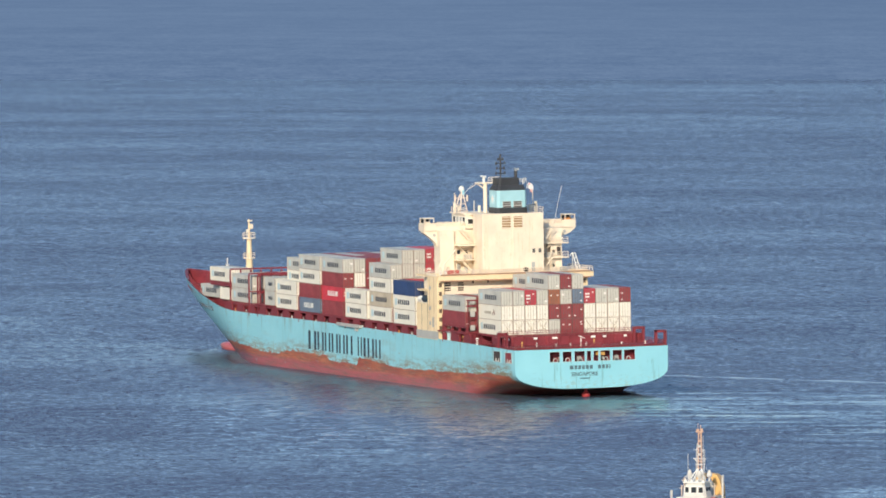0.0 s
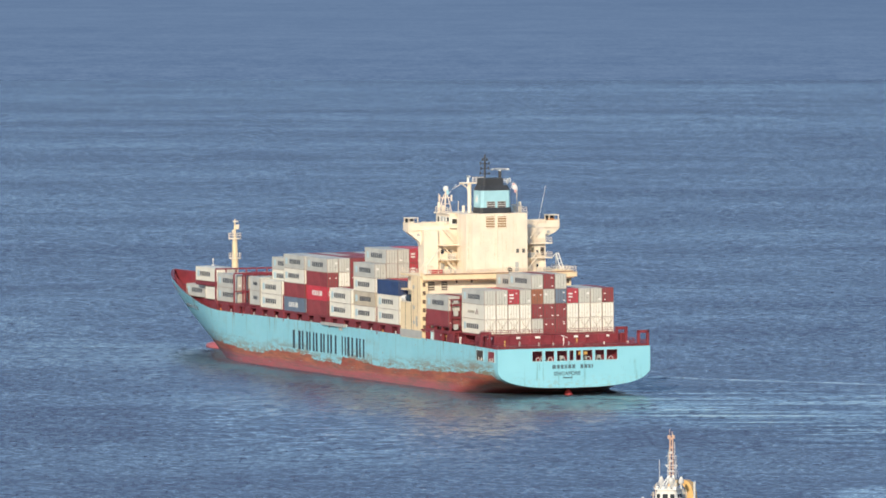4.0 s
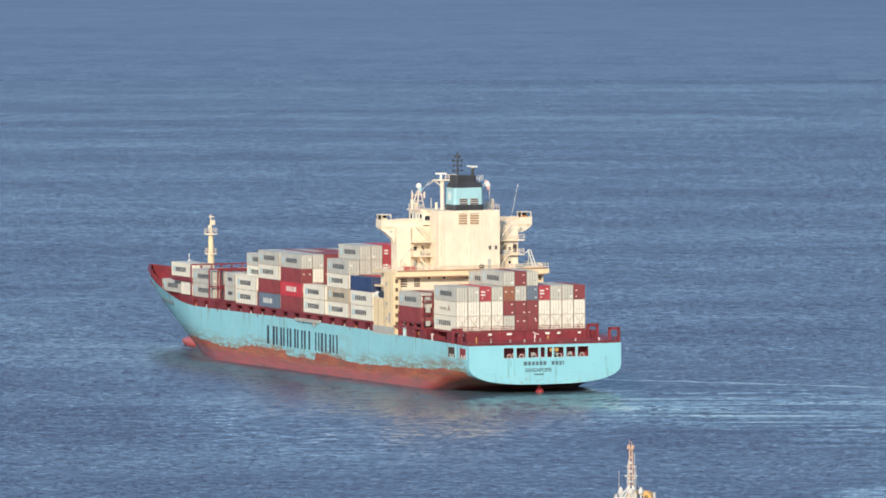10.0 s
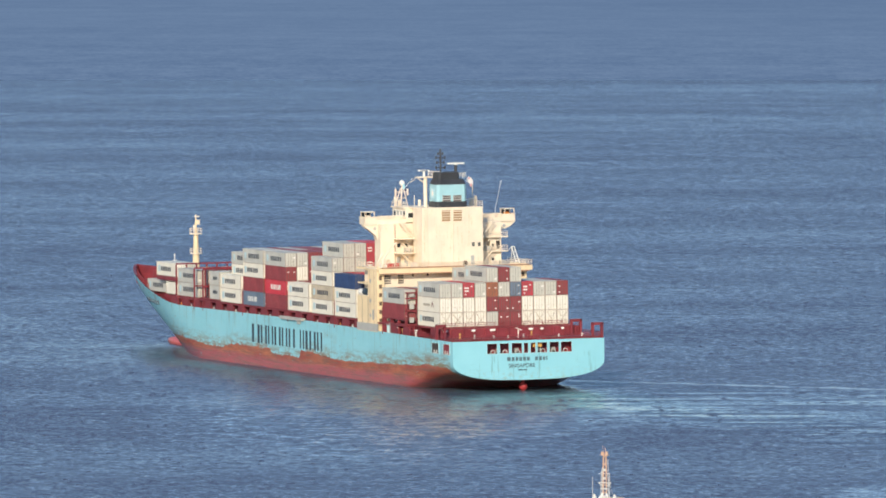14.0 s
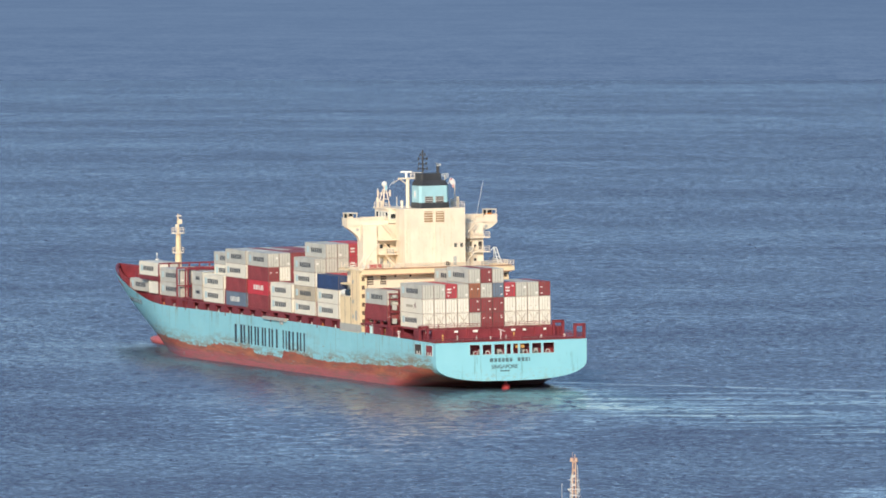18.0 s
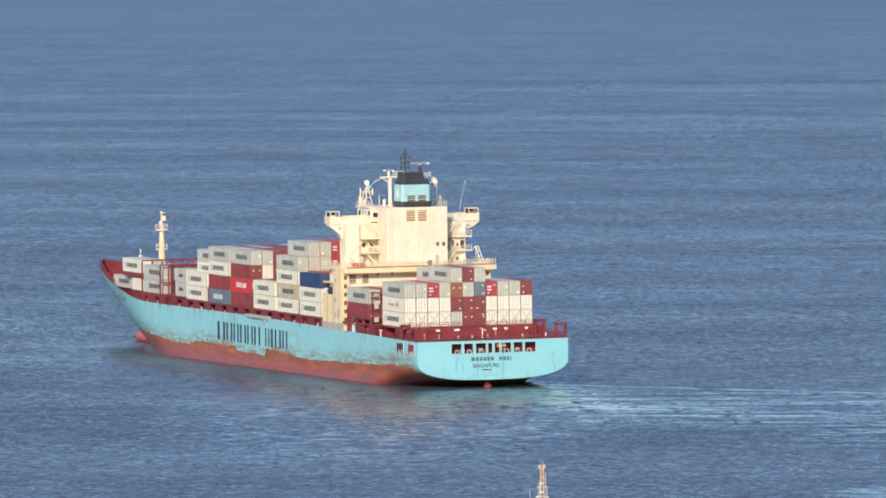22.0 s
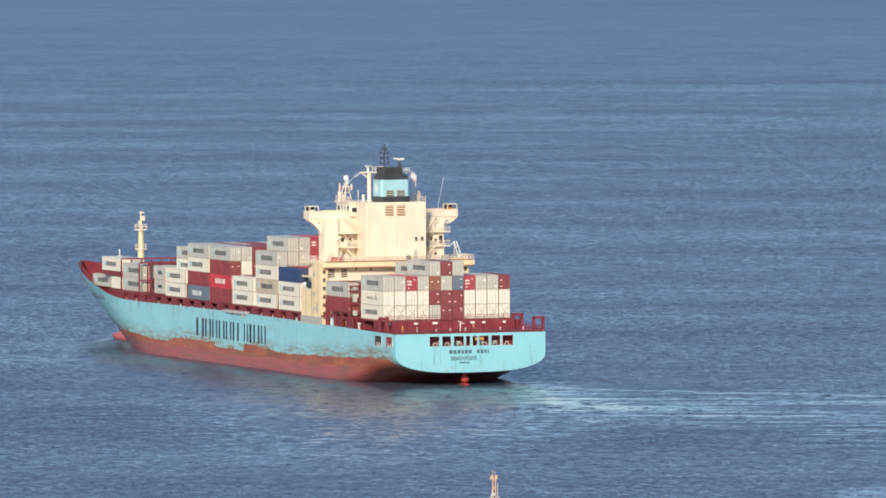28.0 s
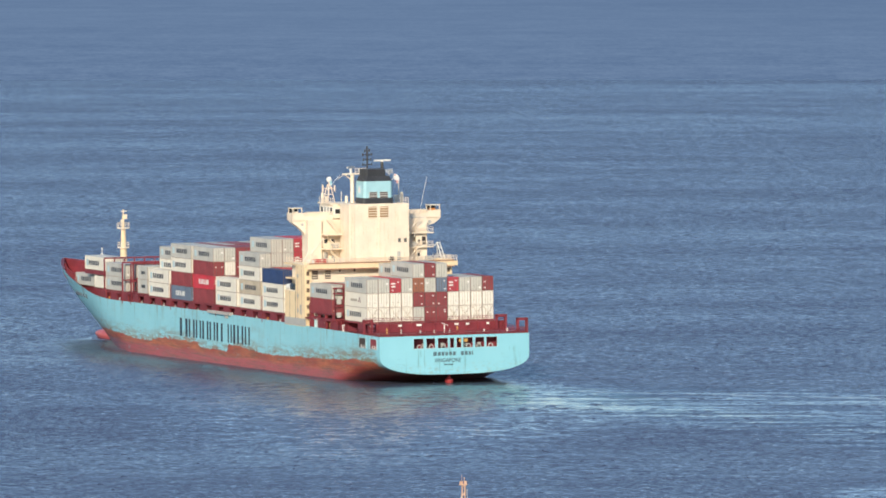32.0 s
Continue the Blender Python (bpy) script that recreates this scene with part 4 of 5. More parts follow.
casing = H("engine_casing", [(41.0, 46.0, -6.55, 6.55, 22.3, 34.3)], M_CASING, "tall cream engine casing with louvres")
part("casing_trunk", B((46.0, 47.5, -5.3, 5.3, 22.3, 33.9)), M_CASING, casing)
part("casing_platform", B((46.0, 48.6, -6.55, 6.55, 34.004, 34.3)), M_CASING, casing)
for y0 in (2.3, -0.2):
    bm = B((40.93, 40.97, y0 - 1.8, y0, 31.4, 33.7))
    part("louvre_back", bm, paint("tan_louvre", (0.33, 0.20, 0.09), (0.3, 0.18, 0.1), 0.2, 0.6, 0.1), casing)
    for i in range(5):
        part("louvre_slat", B((40.80, 40.94, y0 - 1.8, y0, 31.4 + i * 0.5, 31.55 + i * 0.5)), M_CREAM, casing)
for y in (-4.4, -5.7):
    part("casing_window", B((40.93, 40.99, y - 0.3, y + 0.27, 26.35, 27.15)), M_GREYPANE, casing)
part("casing_vent", rods(((40.75, -2.6, 23.0), (41.02, -2.6, 23.0), 0.55), n=12), M_DARK, casing, "dark round vent")
part("casing_pipe", rods(((40.88, -0.05, 22.4), (40.88, -0.05, 31.2), 0.06)), M_CREAM, casing)
part("casing_door", B((40.92, 40.99, -4.6, -3.9, 22.6, 24.5)), M_GREYP, casing)
part("casing_ladder", rods(((40.85, 6.0, 22.4), (40.85, 6.0, 34.2)), ((40.85, 5.5, 22.4), (40.85, 5.5, 34.2)), r=0.04), M_CREAM, casing)
part("casing_rail", railing((41.1, -6.5, 34.3), (48.5, -6.5, 34.3), 1.1, 1.5, 0.05), M_CREAM, casing)
# funnel
M_MARKSKY = paint("sky_blue_mark", (0.45, 0.68, 0.75), (0.4, 0.4, 0.4), 0.1, 0.45, 0.06)
fun = new("funnel")
fun.parent = house
tagged(fun, "light blue funnel with black top and base")


def block(x0, x1, w0, w1, z0, z1, ch=0.9, cut=0.0, dy=0.0):
    bm = bmesh.new()
    lo = [(x0, -w0 + ch), (x0, w0 - ch), (x0 + ch, w0), (x1 - ch, w0), (x1, w0 - ch), (x1, -w0 + ch), (x1 - ch, -w0), (x0 + ch, -w0)]
    hi = [(x0 + cut, -w1 + ch), (x0 + cut, w1 - ch), (x0 + ch + cut, w1), (x1 - ch - cut, w1), (x1 - cut, w1 - ch), (x1 - cut, -w1 + ch), (x1 - ch - cut, -w1), (x0 + ch + cut, -w1)]
    a = [bm.verts.new((x, y + dy, z0)) for x, y in lo]
    b = [bm.verts.new((x, y + dy, z1)) for x, y in hi]
    for i in range(8):
        bm.faces.new((a[i], a[(i + 1) % 8], b[(i + 1) % 8], b[i]))
    bm.faces.new(a[::-1]), bm.faces.new(b)
    return bm


part("funnel_base", block(41.5, 46.6, 3.35, 3.3, 34.3, 35.45, 0.45, dy=-0.2), M_BLACK, fun)
part("funnel_band", block(41.6, 46.5, 3.15, 3.12, 35.45, 38.85, 0.45, dy=-0.2), M_FUNNEL, fun)
# black plate over the blue: starboard shade put in as colour
part("funnel_shade_plate", B((42.1, 46.0, -3.42, -3.36, 35.45, 38.85)), M_BLACK, fun, "black plate painted for the shaded starboard side of the funnel")
part("funnel_top", block(41.6, 46.5, 3.15, 2.7, 38.85, 39.9, 0.45, 0.4, dy=-0.2), M_BLACK, fun)
part("exhaust_trunk", block(42.2, 46.2, 2.2, 2.1, 39.85, 41.3, 0.3, dy=0.1), M_BLACK, fun)
for y0 in (1.9, -0.4):
    part("funnel_louvre", B((41.53, 41.59, y0 - 1.8, y0, 35.4, 36.7)), M_GREYP, fun)
    # dark strips on the plate: shade between the slats, as colour
    for z in (35.5, 36.0, 36.4):
        part("louvre_gap", B((41.49, 41.53, y0 - 1.7, y0 - 0.1, z, z + 0.22)), M_DARK, fun)
part("funnel_mark", B((43.3, 45.1, 2.90, 2.99, 36.2, 38.0)), M_MARKSKY, fun, "pale blue square mark on the funnel side")
bm = bmesh.new()
prism(bm, [(44.2 + r * math.cos(i * math.pi / 7 + math.pi / 14), 37.1 + r * math.sin(i * math.pi / 7 + math.pi / 14)) for i, r in enumerate((0.8, 0.36) * 7)], "y", 2.99, 3.03)
part("funnel_star", bm, M_WHITE, fun, "white star shape on the funnel mark")
bm = rods(((43.8, 1.4, 41.0), (43.8, 1.4, 46.0), 0.17), n=6)
for z, w in ((42.2, 0.95), (43.2, 0.8), (44.2, 0.95), (45.0, 0.5)):
    rod(bm, (43.8, 1.4 - w, z), (43.8, 1.4 + w, z), 0.10, n=6)
    for s in (-1, 1):
        rod(bm, (43.8, 1.4 + s * w, z - 0.25), (43.8, 1.4 + s * w, z + 0.35), 0.14, n=6)
part("signal_mast", bm, M_BLACK, fun, "black signal mast with crosstrees")
part("funnel_rail", railing((43, -3.0, 40.0), (46, -4.6, 40.0), 0.9, 1.0, 0.05), M_WHITE, fun)
# radar posts
rp = part("radar_post", rods(((47.4, 3.3, 34.2), (47.4, 3.3, 40.2), 0.40), ((47.4, 3.3, 38.9), (47.4, 5.0, 40.1), 0.12), ((47.4, 5.0, 40.2), (47.4, 6.6, 39.2), 0.06), n=10), M_CREAM, house, "cream radar post with platform")
part("platform", B((46.7, 48.2, 0.4, 5.2, 40.1, 40.35)), M_CREAM, rp)
part("platform_railing", railing((46.75, 0.5, 40.35), (46.75, 2.9, 40.35), 1.0, 0.9, 0.05), M_CREAM, rp)
part("scanner_pedestal", rods(((47.4, 3.6, 40.3), (47.4, 3.6, 41.2), 0.25)), M_WHITE, rp)
rs = part("starboard_radar_post", rods(((45.6, -2.55, 39.8), (45.6, -2.55, 42.6), 0.33), n=8), M_BLACK, house)
SCANNERS = []
M_SCANBACK = paint("scanner_back_paint", (0.10, 0.13, 0.18), (0.2, 0.2, 0.2), 0.2, 0.5, 0.1)
for post, at, w in ((rp, (47.4, 3.6, 41.2), 1.15), (rs, (45.6, -2.55, 42.6), 1.85)):
    sc = part("radar_scanner", B((-0.16, 0.0, -w, w, 0.18, 0.48), (-0.15, 0.15, -0.2, 0.2, 0.0, 0.2)), M_WHITE, post, "white turning radar scanner")
    part("scanner_back", B((0.0, 0.16, -w * 0.7, w * 0.7, 0.24, 0.42)), M_SCANBACK, sc, "dark blue-grey back of the scanner")
    sc.matrix_basis = Matrix.Translation(at)
    SCANNERS.append((sc, at))
part("scanner_rail", railing((44.6, -2.4, 40.0), (44.6, -4.4, 40.2), 0.9, 0.7, 0.05), M_WHITE, rs)
pm = part("port_mast", rods(((51.2, 7.2, 34), (51.2, 6.9, 38.6), 0.14), ((51.2, 8.6, 34), (51.2, 7.2, 38.0), 0.1), ((51.2, 5.6, 34), (51.2, 6.6, 38.0), 0.1), ((51.2, 5.9, 37.2), (51.2, 8.1, 37.2), 0.09), ((51.2, 6.2, 36), (51.2, 8.0, 36), 0.07), ((51.2, 8.3, 36.5), (51.2, 8.3, 37.8), 0.18), ((51.2, 5.7, 36.5), (51.2, 5.7, 37.8), 0.18)), paint("faded_red_mast_paint", (0.80, 0.64, 0.50), (0.5, 0.25, 0.15), 0.2, 0.5, 0.1), house, "lattice mast with a white satellite dome")
part("satellite_dome", ball(bmesh.new(), (51.2, 6.9, 39.0), 0.55, 1.1), M_WHITE, pm)
for gx, gy, gz, gr in ((54.6, 7.1, 36.2, 0.28), (53.6, 6.6, 35.6, 0.35), (55.0, 6.9, 38.0, 0.05), (49.5, 4.9, 36.6, 0.07), (50.5, 3.4, 35.6, 0.3)):
    part("bridge_top_gear", rods(((gx, gy, 34.2), (gx, gy, gz), gr)), M_CREAM, house)
part("starboard_mast", rods(((48.5, -7.3, 34), (48.5, -7.3, 38.7), 0.08), ((48.5, -8.3, 35.6), (48.5, -6.3, 35.6), 0.12), ((48.5, -7.9, 34), (48.5, -7.9, 36.2), 0.3), ((48.5, -6.8, 34), (48.5, -6.8, 35.3), 0.35)), M_CREAM, house)
part("whip_antenna", rods(((49.5, -12.4, 32.4), (49.5, -13.9, 39.2), 0.03)), M_WHITE, house)
part("whip_base", rods(((49.5, -12.2, 31.2), (49.5, -12.4, 32.5), 0.12)), M_CREAM, house)
# gear on the boat deck
for y, m in ((13.5, M_RED), (12.2, M_RED), (10.6, M_CREAM), (8.2, M_CREAM), (-9, M_CREAM), (-11, M_GREYP)):
    H("deck_locker", [(41.0, 42.2, y - 0.6, y + 0.6, 22.3, 23.3)], m)
part("port_davit", rods(((42.4, 15.9, 20.4), (42.4, 13.9, 24.6), 0.13), ((43.2, 15.9, 22.3), (43.2, 14.2, 25.6), 0.11), ((42.4, 13.9, 24.6), (43.2, 14.2, 25.6), 0.08)), M_CREAM, house)
H("liferaft", [(41.2, 42.0, 14.2, 15.4, 22.4, 23.2)], M_WHITE, "white liferaft canister")
part("provision_crane", rods(((41.2, 14.9, 22.3), (41.2, 14.9, 24.5), 0.25), ((41.2, 14.9, 24.3), (42.6, 11.6, 27.4), 0.16)), M_CREAM, house)
part("starboard_crane", rods(((44, -14.9, 22.3), (44, -13.9, 26.0), 0.10), ((44, -15.7, 22.3), (44, -14.4, 26.0), 0.10), ((46.5, -14.9, 22.3), (44, -13.9, 26.0), 0.08), *[((44, -14.9 + k, 22.3 + 3.7 * k), (44, -15.7 + 1.3 * k, 22.3 + 3.7 * k), 0.07) for k in (0.2, 0.45, 0.7, 0.97)], ((44, -13.9, 26.0), (44, -13.3, 25.3), 0.08)), M_WHITE, house, "white lattice davit on the boat deck")
# flags, in stiff pieces
fl = part("flagstaff", rods(((44.5, -4.3, 38.9), (44.5, -4.9, 40.3), 0.05)), M_WHITE, house)
M_ENSIGN = paint("faded_red_cloth", (0.68, 0.36, 0.35), (0.6, 0.3, 0.3), 0.1, 0.8, 0.1)
M_CLOTH = paint("white_cloth", (0.80, 0.78, 0.76), (0.6, 0.4, 0.4), 0.1, 0.8, 0.05)


def fold(y, z, w, h, d, turn):
    """A stiff gathered fold of cloth: a flattened, creased lobe."""
    bm = bmesh.new()
    g = bmesh.ops.create_uvsphere(bm, u_segments=14, v_segments=10, radius=1)
    for v in g["verts"]:
        crease = 1 + 0.16 * math.sin(5 * v.co.y + 3 * v.co.z)
        v.co = Matrix.Rotation(radians(turn), 3, "X") @ Vector((v.co.x * d * crease, v.co.y * w, v.co.z * h * crease)) + Vector((44.5, y, z))
    return bm


for y, z, w, h, turn in ((-5.15, 39.45, 0.42, 0.62, 12), (-5.5, 39.2, 0.40, 0.66, -8)):
    part("ensign_white_fold", fold(y, z, w, h, 0.16, turn), M_CLOTH, fl, "white fold of the ensign")
for y, z, w, h, turn in ((-5.42, 38.6, 0.24, 0.45, 10), (-5.0, 39.9, 0.22, 0.25, 30)):
    part("ensign_red_fold", fold(y, z, w, h, 0.17, turn), M_ENSIGN, fl, "faded red fold of the ensign")
sf = part("signal_halyard", rods(((47, 6.2, 40.1), (47, 9.0, 37.0), 0.03)), M_WHITE, house)
part("signal_flag", B((46.98, 47.02, 7.9, 8.4, 38.0, 38.9)), M_FUNNEL, sf, "small blue signal flag")

# ---- containers ----
PLACED = []      # (thing, pose in the ship's space)
STOW = {}        # boxes buried in the stacks, by colour
SHAPES = {}


def shell(L, h, W=2.40):
    """Corner posts, rails and inset panels of a box."""
    bm = bmesh.new()
    y = W / 2
    box(bm, 0.05, L - 0.05, -y + 0.05, y - 0.05, 0.12, h - 0.03)
    for x in (0, L - 0.16):
        for s in (-y, y - 0.16):
            box(bm, x, x + 0.16, s, s + 0.16, 0, h)
    for s in (-y, y - 0.12):
        box(bm, 0.16, L - 0.16, s, s + 0.12, 0.01, 0.16)
        box(bm, 0.16, L - 0.16, s, s + 0.10, h - 0.10, h - 0.005)
    for x in (0, L - 0.12):
        box(bm, x, x + 0.12, -y + 0.16, y - 0.16, 0.01, 0.16)
        box(bm, x, x + 0.12, -y + 0.16, y - 0.16, h - 0.12, h - 0.005)
    return bm


def shape(key, build, mat):
    if key not in SHAPES:
        SHAPES[key] = mesh_of(build(), key[0], mat)
    return SHAPES[key]


def door_leaf(h, s):
    return B((0.0, 0.06, min(s * 0.05, s * 1.02), max(s * 0.05, s * 1.02), 0.2, h - 0.16))


def door_gear(h):
    """Gasket and lock rods of a pair of doors."""
    bm = B((0.045, 0.05, -1.06, 1.06, 0.17, h - 0.13))
    for y in (-0.55, 0.55):
        box(bm, -0.05, 0.046, y - 0.025, y + 0.025, 0.16, h - 0.1)
        box(bm, -0.06, 0.046, y - 0.16, y + 0.16, 1.0, 1.1)
    return bm


NAMES = {"W": "white", "G": "light grey", "T": "tan", "R": "bright red", "M": "maroon", "O": "rusty brown", "B": "navy blue", "S": "slate blue"}
DOOR = {k: paint(NAMES[k].replace(" ", "_") + "_door_paint", c, (0.3, 0.2, 0.12), 0.2, 0.5, 0.08) for k, c in
        {"W": (0.80, 0.78, 0.69), "G": (0.54, 0.54, 0.48), "T": (0.52, 0.45, 0.34), "R": (0.45, 0.055, 0.075), "M": (0.26, 0.05, 0.056), "O": (0.32, 0.12, 0.07), "B": (0.03, 0.06, 0.16), "S": (0.15, 0.20, 0.27)}.items()}
M_GASKET = paint("dark_gasket", (0.13, 0.11, 0.10), (0.2, 0.12, 0.08), 0.3, 0.6, 0.15)
M_GASKET_W = paint("grey_gasket", (0.47, 0.43, 0.35), (0.3, 0.2, 0.12), 0.3, 0.6, 0.15)
M_GASKET_G = paint("mid_grey_gasket", (0.30, 0.28, 0.25), (0.3, 0.2, 0.12), 0.3, 0.6, 0.15)
# brown rail wear, darkened to carry the shade of the gaps between boxes
M_RAILSHADE = paint("rail_wear_and_gap_shade", (0.40, 0.33, 0.28), (0.25, 0.12, 0.07), 0.4, 0.6, 0.15)
M_SAILMARK = paint("faded_red_grey_print", (0.30, 0.20, 0.18), (0.5, 0.46, 0.4), 0.3, 0.55, 0.1)
GEAR = {"W": M_GASKET_W, "G": M_GASKET_G, "T": M_GASKET_G}
M_MARKBLUE = paint("pale_blue_mark", (0.47, 0.62, 0.66), (0.5, 0.5, 0.5), 0.1, 0.5, 0.08)
def letter_bar(name, ink, ground):
    """A bar of worn, illegible print: ink broken by upright gaps."""
    k = Nodes(name)
    n = k.noise(k.coords(scale=(3.3, 0.2, 0.5)), 1.0, 2, 0.5)
    e = k.noise(k.coords(scale=(1.5, 0.2, 2.5)), 1.0, 2, 0.6)
    f = k.math("MULTIPLY", k.span(n, 0.34, 0.50), k.span(e, 0.10, 0.30), True)
    return k.end(k.mix(f, ground, ink), 0.5)


M_MARKNAVY = paint("navy_print", (0.085, 0.10, 0.125), (0.4, 0.4, 0.37), 0.3, 0.5, 0.2)
M_REDPRINT = letter_bar("white_print_on_red", (0.72, 0.66, 0.62), (0.60, 0.04, 0.045))
M_SLATEPRINT = letter_bar("white_print_on_slate", (0.66, 0.66, 0.62), (0.14, 0.19, 0.26))
M_LABEL = paint("white_label", (0.72, 0.70, 0.66), (0.4, 0.3, 0.2), 0.1, 0.6, 0.05)


def container(code, x, y, z, L=12.19, h=2.896, mark=True):
    body = new("shipping_container", shape(("body", code, L, h), lambda: shell(L, h), BOX[code]))
    size = "forty-foot" if L > 7 else "twenty-foot"
    tagged(body, f"{NAMES[code]} steel {size} shipping container stacked on deck", "container", "containers on deck")
    def add(name, key, build, mat, at=None):
        ob = new(name, shape(key, build, mat))
        ob.parent = body
        if at:
            ob.matrix_basis = Matrix.Translation(at)
        return ob
    # rail and frame overlays: worn edges, with the gap shade painted in
    if code in "WGT":
        add("base_rail", ("base_rail", L), lambda: B((0.12, L - 0.12, 1.2, 1.215, 0.0, 0.11)), M_RAILSHADE, (0, 0, 0))
        for px in (0.0, L - 0.1):
            add("corner_post", ("corner_post", h), lambda: B((0, 0.1, 1.2, 1.215, 0.0, h - 0.005)), M_RAILSHADE, (px, 0, 0))
    add("end_frame", ("end_frame", h, code in "WGT"), lambda: B((-0.02, 0, -1.2, -1.13, 0.0, h - 0.005), (-0.02, 0, 1.13, 1.2, 0.0, h - 0.005), (-0.02, 0, -1.13, 1.13, 0.0, 0.1)), M_RAILSHADE if code in "WGT" else M_GASKET, (0, 0, 0))
    add("door", ("door_p", code, h), lambda: door_leaf(h, 1), DOOR[code], (-0.012, 0.01, 0))
    add("door", ("door_s", code, h), lambda: door_leaf(h, -1), DOOR[code], (-0.012, -0.01, 0))
    tagged(add("lock_gear", ("gear", h, GEAR.get(code, M_GASKET).name), lambda: door_gear(h), GEAR.get(code, M_GASKET), (-0.012, 0, 0)), kind="stuff")
    if code in "RMOS":
        for dy, dz in random.sample([(0, 0.5), (1.35, 0.5), (0, 1.7), (1.35, 1.7), (0.1, 2.1)], 2):
            add("door_plate", ("plate",), lambda: B((-0.09, -0.06, -0.85, -0.5, 0, 0.22)), M_LABEL, (0, dy, dz))
    elif random.random() < 0.5:
        add("door_label", ("label",), lambda: B((-0.09, -0.06, -0.95, -0.45, 0, 0.4)), M_LABEL, (0, random.choice((0, 1.35)), random.choice((0.5, 1.7))))
    if code == "R":
        for dz in (1.15, 1.75):
            add("door_mark", ("rmark",), lambda: B((-0.09, -0.065, -0.9, 0.0, 0, 0.3)), M_LABEL, (0, 0.95, dz))
    if mark == "small":
        add("sail_mark", ("sail",), lambda: prism(bmesh.new(), [(0, 0), (0.5, 1.1), (0.8, 1.1), (1.5, 0), (1.1, 0), (0.65, 0.75), (0.35, 0)], "y", 0, 0.02), M_SAILMARK, (3.4, 1.20, h * 0.34))
        add("faint_mark", ("faint",), lambda: B((0, 3.6, 0, 0.02, 0, 0.5)), M_GASKET_W, (5.4, 1.20, h * 0.40))
    elif mark and code in "WGT" and L > 7:
        for i in range(6):
            add("name_mark", ("mark",), lambda: B((0, 0.74, 0, 0.02, 0, 0.95)), M_MARKNAVY, (L - 9.6 + (0.8 if code == "W" else 0) + i * 1.08, 1.20, h * 0.36))
        add("square_mark", ("square", h), lambda: B((0, 1.2, 0, 0.02, 0, 1.3)), M_MARKBLUE, (L - 2.2, 1.20, h * 0.30))
    elif mark and code in "G" and L < 7:
        for i in range(5):
            add("name_mark", ("mark20",), lambda: B((0, 0.34, 0, 0.02, 0, 0.7)), M_MARKNAVY, (1.6 + i * 0.5, 1.20, h * 0.4))
    elif code == "R" and mark:
        add("name_mark", ("markr",), lambda: B((0, 5.8, 0, 0.02, 0, 1.0)), M_REDPRINT, (3.0, 1.20, h * 0.34))
    elif code == "S" and mark:
        add("name_mark", ("marks",), lambda: B((0, 5.4, 0, 0.02, 0, 1.0)), M_SLATEPRINT, (4.0, 1.20, h * 0.3))
    PLACED.append((body, Matrix.Translation((x, y, z))))


HC, STD = 2.896, 2.591


def bay(x, cols, z0, stacks, h=HC, L=12.19, inset=0.0):
    """stacks: {column counted from port: colours from the deck up}."""
    for col, codes in stacks.items():
        y = (cols * 1.25 - 2.5 * (col - 0.5)) * (1 - inset)
        z = z0
        for i, c in enumerate(codes):
            outer = "small" if (x < 14 and col == 1 and i == 1) else (col == 1 or len(stacks.get(col - 1, "")) <= i)
            if 26 < x < 150 and col >= 6 and i < len(codes) - 1:
                STOW.setdefault(c, []).append((x, y, z, L, h))
            else:
                container(c, x, y, z, L, h, outer)
            z += h + 0.015


def hatch(x0, x1, z, w=16.1):
    cover = part("hatch_cover", B((x0, x1, -w, w, z - 0.32, z - 0.01)), M_DECKRED, ship, "red steel hatch cover")
    return cover


for x0, z in ((26.2, 11.9), (53.56, 11.8), (66.97, 11.8), (80.85, 11.8), (94.3, 11.8), (107.6, 11.8), (121.26, 11.8), (134.2, 12.1), (145.6, 11.8), (151.3, 11.8)):
    hatch(x0 - 0.1, x0 + (4 if x0 == 145.6 else 12.3), z, 16.1 if x0 < 150 else 15.0)
hatch(13.0, 25.3, 11.68, 14.2)
frame_bed = part("raised_stow_frame", B((26.1, 38.5, 6.2, 16.1, 12.6, 12.88)), M_DECKRED, ship, "red raised frame under the port stacks")
for x in (26.4, 30.4, 34.4, 38.1):
    part("leg", B((x - 0.25, x + 0.25, 15.5, 16.0, 9.4, 12.6)), M_DECKRED, frame_bed)


def fill(n, first, choices, height, seed):
    rnd = random.Random(seed)
    out = dict(first)
    for c in range(1, n + 1):
        if c not in out:
            out[c] = "".join(rnd.choice(choices) for _ in range(height if isinstance(height, int) else height[c - 1]))
    return out


random.seed(11)
bay(13.06, 11, 11.68, {1: "WWG", 2: "WWG", 3: "WWR", 4: "WWG", 5: "GMOG", 6: "MMGM", 7: "MMSG", 8: "WWR", 9: "WWG", 10: "WWG", 11: "WWM"})
bay(26.2, 13, 12.9, {1: "MG", 2: "GM", 3: "MG", 4: "MW"})
bay(26.2, 13, 11.9, fill(13, {1: "", 2: "", 3: "", 4: "", 7: "MMMG", 5: "MGM", 6: "MMM"}, "MGMW", 2, 1), STD)
bay(53.56, 13, 11.8, fill(13, {1: "WWB", 2: "MMR", 3: "GMR"}, "MGRW", 3, 2))
bay(66.97, 13, 11.8, fill(13, {1: "WTWG", 2: "MGMGG", 3: "GMGGG", 4: "MMMRR", 5: "MMGRR"}, "MMRG", 5, 3))
bay(80.85, 13, 11.8, fill(13, {1: "WW"}, "MGMO", 2, 4))
